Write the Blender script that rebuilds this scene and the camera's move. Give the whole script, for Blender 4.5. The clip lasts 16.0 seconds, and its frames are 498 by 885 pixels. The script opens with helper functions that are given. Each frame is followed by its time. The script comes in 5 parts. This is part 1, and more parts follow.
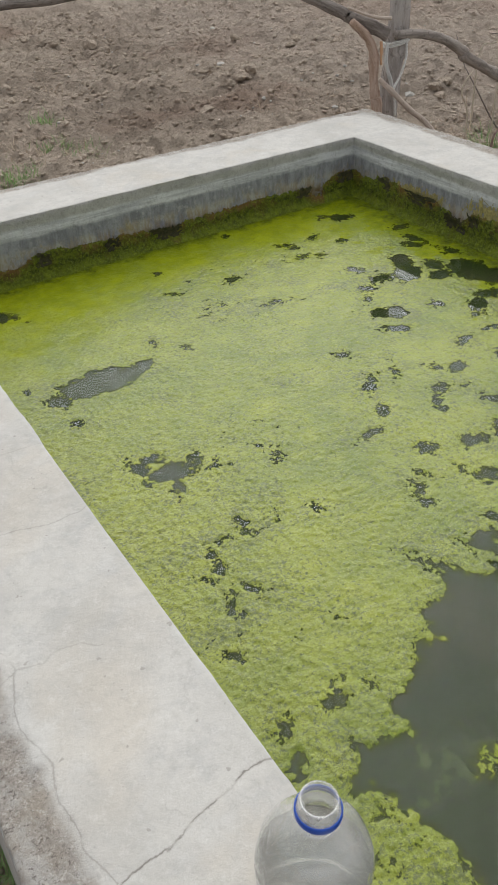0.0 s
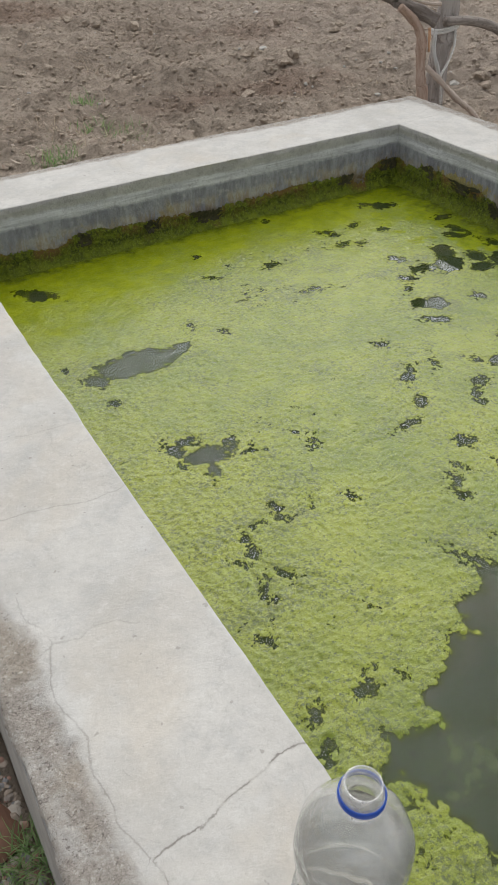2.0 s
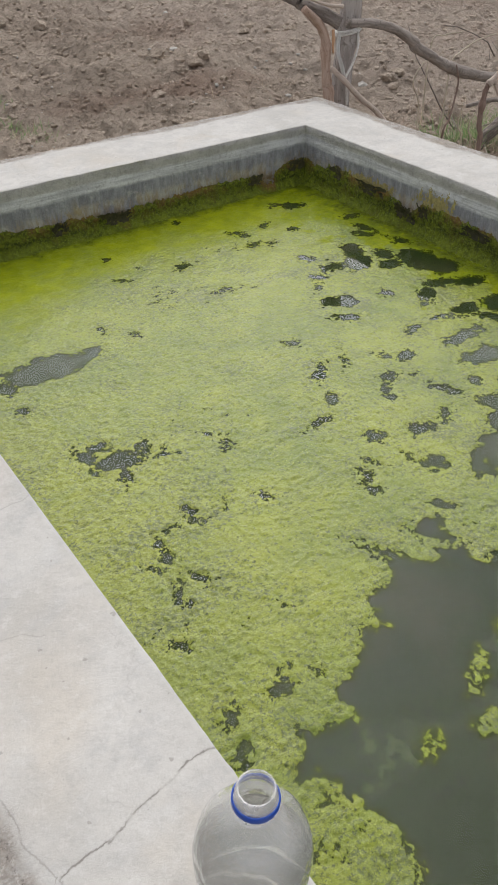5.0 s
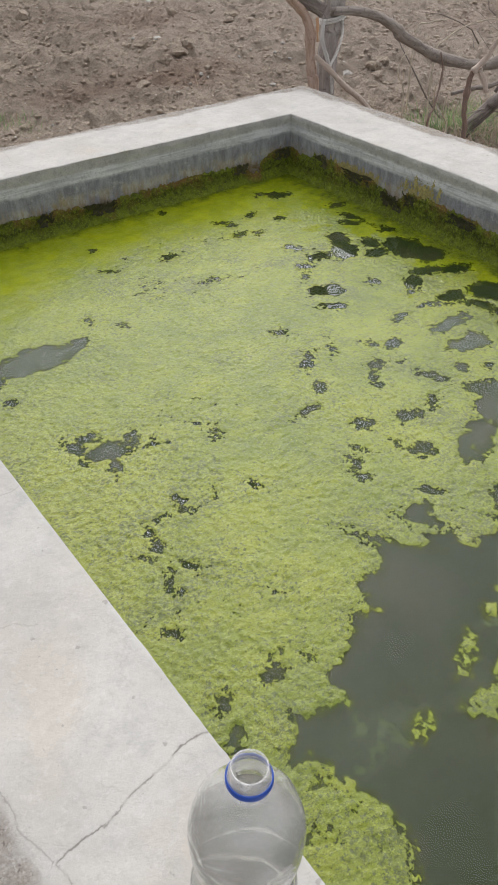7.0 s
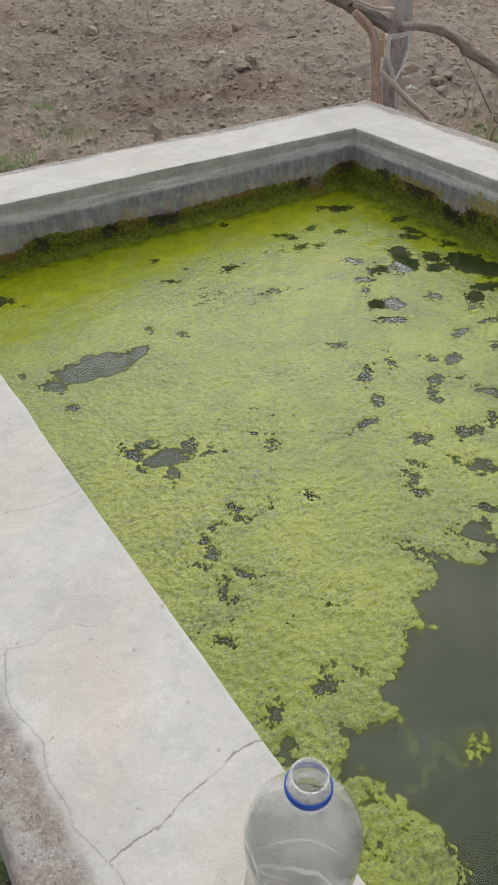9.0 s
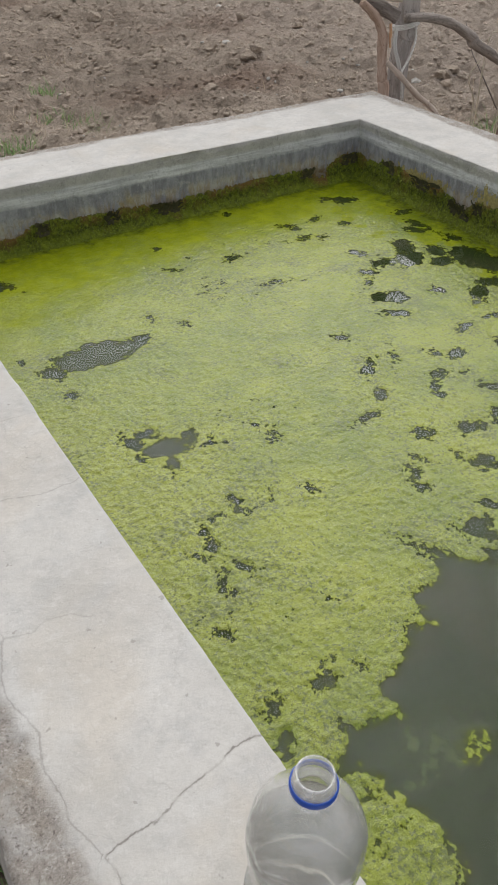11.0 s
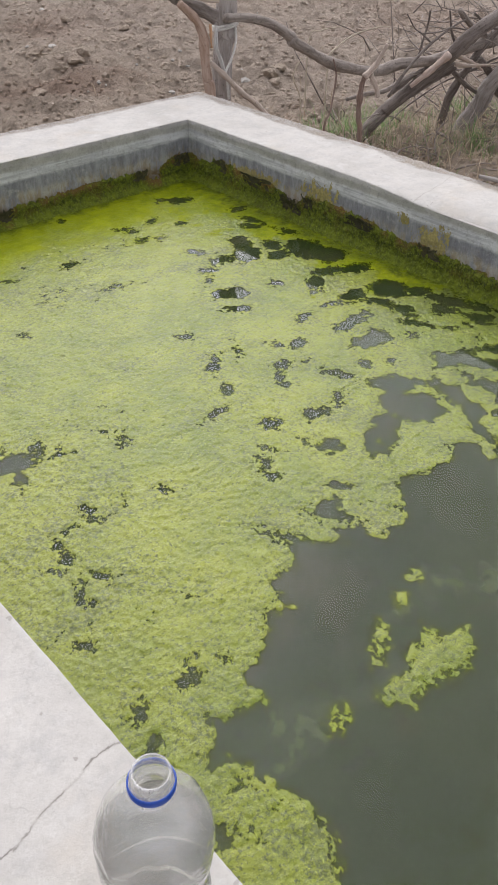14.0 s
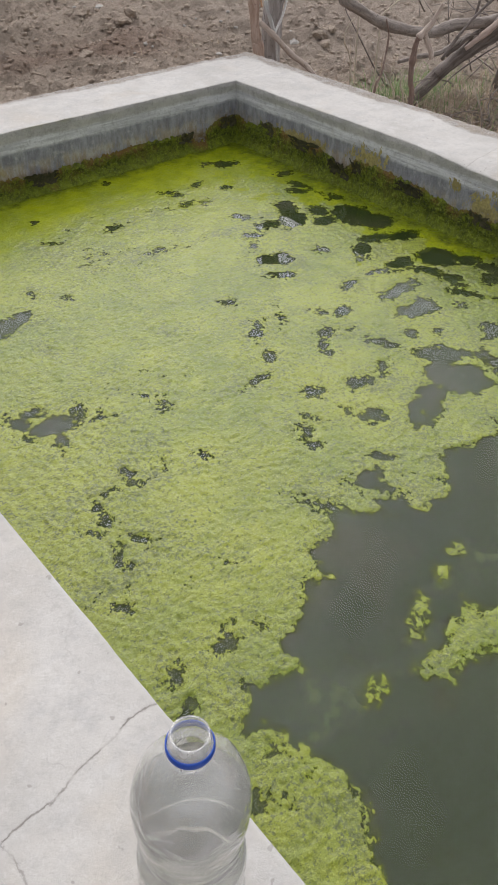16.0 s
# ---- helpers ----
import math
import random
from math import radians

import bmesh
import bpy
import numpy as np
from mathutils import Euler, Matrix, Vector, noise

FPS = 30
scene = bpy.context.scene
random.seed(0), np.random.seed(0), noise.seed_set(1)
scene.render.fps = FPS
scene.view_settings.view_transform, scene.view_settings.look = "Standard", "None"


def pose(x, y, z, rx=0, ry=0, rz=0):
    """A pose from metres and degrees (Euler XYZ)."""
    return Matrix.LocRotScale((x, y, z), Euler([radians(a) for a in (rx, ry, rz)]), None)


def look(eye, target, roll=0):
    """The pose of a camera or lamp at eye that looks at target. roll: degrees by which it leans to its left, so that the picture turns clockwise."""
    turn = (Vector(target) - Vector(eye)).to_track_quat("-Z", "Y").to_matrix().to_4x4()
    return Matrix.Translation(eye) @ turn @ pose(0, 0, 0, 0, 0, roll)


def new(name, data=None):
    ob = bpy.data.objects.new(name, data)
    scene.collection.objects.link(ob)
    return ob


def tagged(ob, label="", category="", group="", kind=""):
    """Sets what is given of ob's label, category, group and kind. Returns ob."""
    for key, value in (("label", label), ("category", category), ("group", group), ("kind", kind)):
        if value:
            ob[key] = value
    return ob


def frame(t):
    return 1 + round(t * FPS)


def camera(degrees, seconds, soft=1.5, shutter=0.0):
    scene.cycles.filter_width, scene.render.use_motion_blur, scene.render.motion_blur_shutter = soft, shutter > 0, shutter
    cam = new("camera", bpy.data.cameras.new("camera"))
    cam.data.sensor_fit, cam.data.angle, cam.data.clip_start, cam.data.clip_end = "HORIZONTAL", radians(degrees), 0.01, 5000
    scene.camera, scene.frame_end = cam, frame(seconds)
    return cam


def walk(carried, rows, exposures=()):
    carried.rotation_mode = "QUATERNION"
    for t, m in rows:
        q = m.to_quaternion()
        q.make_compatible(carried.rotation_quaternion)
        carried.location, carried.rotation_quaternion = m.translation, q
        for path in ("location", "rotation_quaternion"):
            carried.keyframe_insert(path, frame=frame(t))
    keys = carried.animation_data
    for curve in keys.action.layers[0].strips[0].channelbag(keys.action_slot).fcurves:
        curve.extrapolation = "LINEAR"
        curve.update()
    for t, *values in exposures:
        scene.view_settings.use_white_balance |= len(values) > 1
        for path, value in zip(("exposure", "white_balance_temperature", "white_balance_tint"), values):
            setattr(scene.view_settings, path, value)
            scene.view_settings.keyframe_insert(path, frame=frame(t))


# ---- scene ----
cam = camera(35.0, 16.0, soft=0.85)
PATH = [
    (0, (-0.374, 0.677, 0.714), (0.448, 2.051, -0.485), -2.8),
    (0.5, (-0.379, 0.685, 0.711), (0.428, 2.063, -0.492), -2.3),
    (1, (-0.382, 0.686, 0.711), (0.391, 2.078, -0.5), -2.4),
    (1.5, (-0.395, 0.692, 0.706), (0.356, 2.091, -0.511), -2.3),
    (2, (-0.391, 0.687, 0.708), (0.366, 2.079, -0.512), -2.1),
    (2.5, (-0.382, 0.675, 0.711), (0.436, 2.025, -0.518), -1.6),
    (3, (-0.368, 0.66, 0.71), (0.521, 1.97, -0.512), -0.9),
    (3.2, (-0.368, 0.661, 0.71), (0.539, 1.966, -0.505), -0.7),
    (5.3, (-0.358, 0.676, 0.705), (0.551, 1.97, -0.52), -0.2),
    (5.5, (-0.352, 0.671, 0.704), (0.573, 1.947, -0.527), -0.1),
    (6, (-0.352, 0.668, 0.697), (0.601, 1.916, -0.543), 0.2),
    (6.5, (-0.362, 0.674, 0.701), (0.584, 1.924, -0.541), 0.2),
    (7, (-0.366, 0.67, 0.706), (0.556, 1.94, -0.533), -0.4),
    (7.5, (-0.374, 0.68, 0.706), (0.502, 1.985, -0.53), -0.7),
    (8, (-0.375, 0.676, 0.707), (0.475, 2.011, -0.515), -1.1),
    (8.5, (-0.377, 0.671, 0.707), (0.463, 2.023, -0.504), -1.4),
    (10.8, (-0.3864, 0.6879, 0.7055), (0.4175, 2.0442, -0.5293), -0.7),
    (11, (-0.382, 0.686, 0.696), (0.45, 2.027, -0.532), -0.1),
    (11.5, (-0.365, 0.676, 0.691), (0.592, 1.922, -0.547), 0.8),
    (12, (-0.327, 0.661, 0.691), (0.734, 1.804, -0.562), 1.0),
    (12.5, (-0.318, 0.647, 0.696), (0.813, 1.728, -0.55), 1.6),
    (13, (-0.33, 0.648, 0.697), (0.805, 1.736, -0.539), 1.4),
    (13.5, (-0.346, 0.661, 0.695), (0.762, 1.786, -0.532), 1.3),
    (14, (-0.349, 0.656, 0.696), (0.735, 1.809, -0.527), 1.1),
    (14.5, (-0.356, 0.661, 0.696), (0.7, 1.837, -0.53), 1.0),
    (15, (-0.362, 0.677, 0.689), (0.615, 1.905, -0.552), 0.3),
    (15.5, (-0.355, 0.672, 0.683), (0.609, 1.896, -0.571), 0.1),
    (16, (-0.349, 0.666, 0.682), (0.634, 1.845, -0.599), 0.5),
]
walk(cam, [(t, look(eye, target, roll)) for t, eye, target, roll in PATH],
     exposures=((0.0, 0.68, 6500, 9), (3.0, 0.68, 6500, 10), (5.5, 0.76, 6480, 12), (6.5, 0.80, 6480, 12), (7.5, 0.76, 6480, 12), (8.5, 0.70, 6500, 10), (11.0, 0.64, 6500, 11),
                (12.5, 1.02, 6400, 16), (13.0, 1.02, 6400, 16), (14.5, 0.82, 6450, 15), (16.0, 0.74, 6450, 14)))

# ---- world and light ----
world = bpy.data.worlds.new("overcast_sky")
world.use_nodes = True
scene.world = world
wt = world.node_tree
sky = wt.nodes.new("ShaderNodeTexSky")
sky.sky_type, sky.sun_disc = "NISHITA", False
sky.sun_elevation, sky.sun_rotation = radians(44), radians(35)
sky.dust_density, sky.air_density = 5.0, 1.0
grey = wt.nodes.new("ShaderNodeHueSaturation")
grey.inputs["Saturation"].default_value = 0.15
cloud = wt.nodes.new("ShaderNodeMix")
cloud.data_type = "RGBA"
cloud.inputs[0].default_value = 0.55
cloud.inputs[7].default_value = (7.6, 7.8, 8.1, 1.0)
wt.links.new(sky.outputs[0], grey.inputs["Color"])
wt.links.new(grey.outputs[0], cloud.inputs[6])
wt.links.new(cloud.outputs[2], wt.nodes["Background"].inputs[0])
wt.nodes["Background"].inputs[1].default_value = 0.076
sun = new("sun", bpy.data.lights.new("sun", "SUN"))
sun.data.energy, sun.data.angle, sun.data.color = 1.22, radians(85), (1.0, 0.975, 0.945)
sun.matrix_world = look((0, 0, 0), (-math.sin(radians(35)) * math.cos(radians(44)), -math.cos(radians(35)) * math.cos(radians(44)), -math.sin(radians(44))))

# ---- plan, in metres: coping top is z = 0 ----
WEST_IN, WEST_OUT = -0.143, -0.393
EAST_IN, EAST_OUT = 1.222, 1.465
NORTH_IN, NORTH_OUT = 2.626, 2.866
SOUTH_IN, SOUTH_OUT = -1.10, -1.34
GROUND, WATER, FLOOR = -0.50, -0.174, -0.95
rnd = random.Random(7)


# ---- noise on arrays ----
def hash2(ix, iy, seed):
    n = (ix.astype(np.int64) * 374761393 + iy.astype(np.int64) * 668265263 + seed * 974634777) & 0xFFFFFFFF
    n = ((n ^ (n >> 13)) * 1274126177) & 0xFFFFFFFF
    return ((n ^ (n >> 16)) & 0xFFFF) / 65535.0


def value_noise(x, y, seed=0):
    ix, iy = np.floor(x), np.floor(y)
    fx, fy = x - ix, y - iy
    fx, fy = fx * fx * fx * (fx * (fx * 6 - 15) + 10), fy * fy * fy * (fy * (fy * 6 - 15) + 10)
    a, b = hash2(ix, iy, seed), hash2(ix + 1, iy, seed)
    c, d = hash2(ix, iy + 1, seed), hash2(ix + 1, iy + 1, seed)
    return (a + (b - a) * fx) * (1 - fy) + (c + (d - c) * fx) * fy


def fbm(x, y, size, octaves=4, seed=0, gain=0.5):
    """Fractal noise from about -1 to 1; size is its coarsest feature in metres."""
    total, amp, norm, f = 0.0, 1.0, 0.0, 1.0 / size
    for o in range(octaves):
        ca, sa = math.cos(o * 1.1), math.sin(o * 1.1)
        total = total + amp * (2 * value_noise((x * ca - y * sa) * f + 17.3 * o, (x * sa + y * ca) * f + 9.1 * o, seed + o) - 1)
        norm += amp
        amp *= gain
        f *= 2.03
    return total / norm * 1.6


def cells(x, y, size, seed=0):
    """Distance to the nearest scattered point, in cell sizes, and that point's random number."""
    gx, gy = x / size, y / size
    ix, iy = np.floor(gx), np.floor(gy)
    best, pick = np.full(np.shape(x), 9.0), np.zeros(np.shape(x))
    for dx in (-1, 0, 1):
        for dy in (-1, 0, 1):
            cx, cy = ix + dx, iy + dy
            d = np.hypot(cx + hash2(cx, cy, seed) - gx, cy + hash2(cx, cy, seed + 1) - gy)
            near = d < best
            best, pick = np.where(near, d, best), np.where(near, hash2(cx, cy, seed + 2), pick)
    return best, pick


# ---- mesh helpers ----
def from_grid(name, X, Y, Z, keep=None, attrs=None):
    """A mesh from three arrays of one shape; keep: which faces stay."""
    h, w = X.shape
    idx = np.arange(h * w).reshape(h, w)
    quads = np.stack((idx[:-1, :-1], idx[:-1, 1:], idx[1:, 1:], idx[1:, :-1]), -1).reshape(-1, 4)
    if keep is not None:
        quads = quads[keep.reshape(-1)]
    used = np.unique(quads)
    remap = np.full(h * w, -1, dtype=np.int64)
    remap[used] = np.arange(len(used))
    quads = remap[quads]
    co = np.stack((X, Y, Z), -1).reshape(-1, 3)[used]
    me = bpy.data.meshes.new(name)
    me.vertices.add(len(co))
    me.vertices.foreach_set("co", co.astype(np.float32).ravel())
    me.loops.add(len(quads) * 4)
    me.loops.foreach_set("vertex_index", quads.astype(np.int32).ravel())
    me.polygons.add(len(quads))
    me.polygons.foreach_set("loop_start", (np.arange(len(quads)) * 4).astype(np.int32))
    me.update(calc_edges=True)
    me.polygons.foreach_set("use_smooth", np.ones(len(quads), dtype=bool))
    for key, values in (attrs or {}).items():
        a = me.attributes.new(key, "FLOAT", "POINT")
        a.data.foreach_set("value", values.reshape(-1)[used].astype(np.float32))
    return me


def from_lists(name, verts, faces, smooth=True, grain=None):
    me = bpy.data.meshes.new(name)
    me.from_pydata(verts, [], faces)
    me.update()
    if grain is not None:
        a = me.attributes.new("grain", "FLOAT_VECTOR", "POINT")
        a.data.foreach_set("vector", np.array(grain, dtype=np.float32).ravel())
    if smooth:
        me.polygons.foreach_set("use_smooth", np.ones(len(me.polygons), dtype=bool))
    return me


def part(name, data, material, parent=None, label=""):
    """Links a mesh, or a bmesh, as one object under a thing."""
    if isinstance(data, bmesh.types.BMesh):
        me = bpy.data.meshes.new(name)
        data.to_mesh(me)
        data.free()
        data = me
    for m in material if isinstance(material, (list, tuple)) else (material,):
        data.materials.append(m)
    ob = new(name, data)
    ob.parent = parent
    return tagged(ob, label)


def empty(name, at, label, category, group="", kind=""):
    ob = new(name)
    ob.empty_display_size = 0.05
    ob.location = at
    return tagged(ob, label, category, group, kind)


def under(ob, parent):
    """Makes ob a part of parent, staying where it is."""
    ob.parent = parent
    ob.matrix_parent_inverse = Matrix.Translation(parent.location).inverted()
    return ob


def spline(points, steps):
    """Points along a smooth curve through the given ones."""
    p = [Vector(q) for q in points]
    p = [2 * p[0] - p[1]] + p + [2 * p[-1] - p[-2]]
    out = []
    for i in range(1, len(p) - 2):
        for s in range(steps):
            t = s / steps
            out.append(0.5 * (2 * p[i] + (p[i + 1] - p[i - 1]) * t + (2 * p[i - 1] - 5 * p[i] + 4 * p[i + 1] - p[i + 2]) * t * t
                              + (3 * p[i] - p[i - 1] - 3 * p[i + 1] + p[i + 2]) * t ** 3))
    out.append(p[-2])
    return out


def tube_lists(points, r0, r1, sides=10, steps=6, rough=0.0, seed=0, knots=0.0):
    """Vertices and faces of a tapering, uneven round limb through points, closed at its ends."""
    path = spline(points, steps)
    n = len(path)
    verts, faces = [], []
    up = Vector((0.13, 0.31, 0.94))
    for i, c in enumerate(path):
        d = (path[min(i + 1, n - 1)] - path[max(i - 1, 0)]).normalized()
        a = d.cross(up)
        if a.length < 0.1:
            a = d.cross(Vector((1, 0, 0)))
        a.normalize()
        b = d.cross(a)
        t = i / (n - 1)
        r = r0 + (r1 - r0) * t
        r *= 1 + knots * max(0.0, noise.noise(Vector((t * 9 + seed, seed * 1.7, 0)))) * 1.5
        for k in range(sides):
            an = 2 * math.pi * k / sides
            v = a * math.cos(an) + b * math.sin(an)
            f = 1 + rough * (noise.noise(c * 30 + v * 1.2 + Vector((seed, 0, 0))) + 0.6 * noise.noise(c * 90 + v * 2.0))
            verts.append(c + v * r * f)
    for i in range(n - 1):
        for k in range(sides):
            k2 = (k + 1) % sides
            faces.append((i * sides + k, i * sides + k2, (i + 1) * sides + k2, (i + 1) * sides + k))
    faces.append(tuple(reversed(range(sides))))
    faces.append(tuple(range((n - 1) * sides, n * sides)))
    return verts, faces


def tube(name, points, r0, r1, sides=10, **kw):
    """A limb whose bark grain runs along it."""
    verts, faces = tube_lists(points, r0, r1, sides=sides, **kw)
    run, grain = 0.0, []
    for i in range(0, len(verts), sides):
        if i:
            run += (verts[i] - verts[i - sides]).length
        for k in range(sides):
            an = 2 * math.pi * k / sides
            grain.append((math.cos(an) * r0, math.sin(an) * r0, run))
    return from_lists(name, verts, faces, True, grain)


def lathe(name, profile, sides=64, closed=False):
    """A turned mesh from (radius, height) pairs, about the z axis."""
    verts, faces = [], []
    n = len(profile)
    for r, z in profile:
        for k in range(sides):
            an = 2 * math.pi * k / sides
            verts.append((r * math.cos(an), r * math.sin(an), z))
    for i in range(n if closed else n - 1):
        j = (i + 1) % n
        for k in range(sides):
            k2 = (k + 1) % sides
            faces.append((i * sides + k, i * sides + k2, j * sides + k2, j * sides + k))
    if not closed:
        faces.append(tuple(reversed(range(sides))))
        faces.append(tuple(range((n - 1) * sides, n * sides)))
    return from_lists(name, verts, faces)


ICO = bmesh.new()
bmesh.ops.create_icosphere(ICO, subdivisions=2, radius=1.0)
ICO_V = np.array([v.co[:] for v in ICO.verts])
ICO_F = np.array([[v.index for v in f.verts] for f in ICO.faces])
ICO.free()
ICO1 = bmesh.new()
bmesh.ops.create_icosphere(ICO1, subdivisions=1, radius=1.0)
ICO1_V = np.array([v.co[:] for v in ICO1.verts])
ICO1_F = np.array([[v.index for v in f.verts] for f in ICO1.faces])
ICO1.free()


def lump(radius, seed, squash=0.7, rough=0.35, fine=True):
    """Vertices and faces of one broken lump of soil or stone."""
    V, F = (ICO_V, ICO_F) if fine else (ICO1_V, ICO1_F)
    r = np.random.RandomState(seed)
    out = V.copy()
    for _ in range(7):
        d = r.normal(size=3)
        d /= np.linalg.norm(d)
        cut = r.uniform(0.55, 0.95)
        over = np.maximum(out @ d - cut, 0)
        out = out - over[:, None] * d[None] * 0.9
    out *= 1 + rough * 0.35 * r.normal(size=(len(V), 1)) * (0.5 if fine else 0.8)
    out *= np.array([r.uniform(0.8, 1.25), r.uniform(0.8, 1.25), squash]) * radius
    an = r.uniform(0, 6.28)
    c, s = math.cos(an), math.sin(an)
    return out @ np.array([[c, s, 0], [-s, c, 0], [0, 0, 1]]), F


def scatter_mesh(name, lumps):
    """Joins many (vertices, faces, place) into one mesh."""
    vs, fs, k = [], [], 0
    for v, f, at in lumps:
        vs.append(v + np.array(at))
        fs.append(f + k)
        k += len(v)
    return from_lists(name, np.concatenate(vs).tolist(), np.concatenate(fs).tolist(), smooth=False)


def blades(name, spots, seed, length=(0.05, 0.14), width=0.003, lean=0.6, curl=0.6):
    """Grass blades: spots gives the place of each; a narrow bent strip of three faces."""
    r = np.random.RandomState(seed)
    verts, faces = [], []
    for at in spots:
        a = r.uniform(0, 6.28)
        le = r.uniform(*length)
        ln = r.uniform(0.05, 1.0) * lean
        dx, dy = math.cos(a), math.sin(a)
        w = width * r.uniform(0.6, 1.3)
        k = len(verts)
        out = up = 0.0
        for i in range(4):
            t = i / 3
            ww = w * (1 - t) ** 0.7 + 0.0003
            for s in (-1, 1):
                verts.append((at[0] + dx * out - dy * ww * s * 0.5, at[1] + dy * out + dx * ww * s * 0.5, at[2] + up))
            an = ln + curl * t
            out += math.sin(an) * le / 3
            up += math.cos(an) * le / 3
        for i in range(3):
            b = k + 2 * i
            faces.append((b, b + 1, b + 3, b + 2))
    return from_lists(name, verts, faces)


# ---- materials ----
class Mat:
    """A node material with short ways to add nodes."""

    def __init__(self, name, rough=0.7, spec=0.4):
        self.m = bpy.data.materials.new(name)
        self.m.use_nodes = True
        self.t = self.m.node_tree
        self.bsdf = self.t.nodes["Principled BSDF"]
        self.bsdf.inputs["Roughness"].default_value = rough
        self.bsdf.inputs["Specular IOR Level"].default_value = spec
        self.pos = self.t.nodes.new("ShaderNodeTexCoord").outputs["Object"]

    def node(self, kind, **inputs):
        n = self.t.nodes.new(kind)
        for k, v in inputs.items():
            self.put(n.inputs[k.replace("_", " ")], v)
        return n

    def put(self, socket, v):
        if isinstance(v, bpy.types.NodeSocket):
            self.t.links.new(v, socket)
        else:
            socket.default_value = (*v, 1.0) if isinstance(v, tuple) and len(v) == 3 and socket.type == "RGBA" else v

    def noise(self, size, detail=4, rough=0.55, stretch=None, distort=0.0):
        co = self.pos
        if stretch:
            mp = self.node("ShaderNodeMapping", Vector=co)
            mp.inputs["Scale"].default_value = stretch
            co = mp.outputs[0]
        n = self.node("ShaderNodeTexNoise", Vector=co, Scale=1.0 / size, Detail=detail, Roughness=rough, Distortion=distort)
        return n.outputs["Fac"]

    def cell(self, size, feature="F1"):
        n = self.node("ShaderNodeTexVoronoi", Vector=self.pos, Scale=1.0 / size)
        n.feature = feature
        return n.outputs["Distance"]

    def step(self, v, lo, hi):
        n = self.node("ShaderNodeMapRange", Value=v)
        n.interpolation_type = "SMOOTHSTEP"
        n.inputs["From Min"].default_value, n.inputs["From Max"].default_value = lo, hi
        return n.outputs[0]

    def math(self, op, a, b=0.0):
        n = self.node("ShaderNodeMath")
        n.operation = op
        self.put(n.inputs[0], a)
        self.put(n.inputs[1], b)
        return n.outputs[0]

    def mix(self, fac, a, b, blend="MIX"):
        n = self.t.nodes.new("ShaderNodeMix")
        n.data_type, n.blend_type = "RGBA", blend
        self.put(n.inputs[0], fac)
        self.put(n.inputs[6], a)
        self.put(n.inputs[7], b)
        return n.outputs[2]

    def sheen(self, base):
        """Mirror share at the viewing angle, for a clear surface."""
        n = self.t.nodes.new("ShaderNodeLayerWeight")
        n.inputs["Blend"].default_value = 0.5
        return self.math("ADD", base, self.math("MULTIPLY", self.math("POWER", n.outputs["Facing"], 5.0), 1.0 - base)), n

    def attr(self, name):
        n = self.t.nodes.new("ShaderNodeAttribute")
        n.attribute_name = name
        return n.outputs["Fac"]

    def axis(self, k):
        return self.node("ShaderNodeSeparateXYZ", Vector=self.pos).outputs[k]

    def color(self, v):
        self.put(self.bsdf.inputs["Base Color"], v)

    def rough(self, v):
        self.put(self.bsdf.inputs["Roughness"], v)

    def bump(self, height, depth, strength=1.0, after=None):
        n = self.node("ShaderNodeBump", Height=height, Distance=depth, Strength=strength)
        if after is not None:
            self.put(n.inputs["Normal"], after)
        self.put(self.bsdf.inputs["Normal"], n.outputs[0])
        return n.outputs[0]


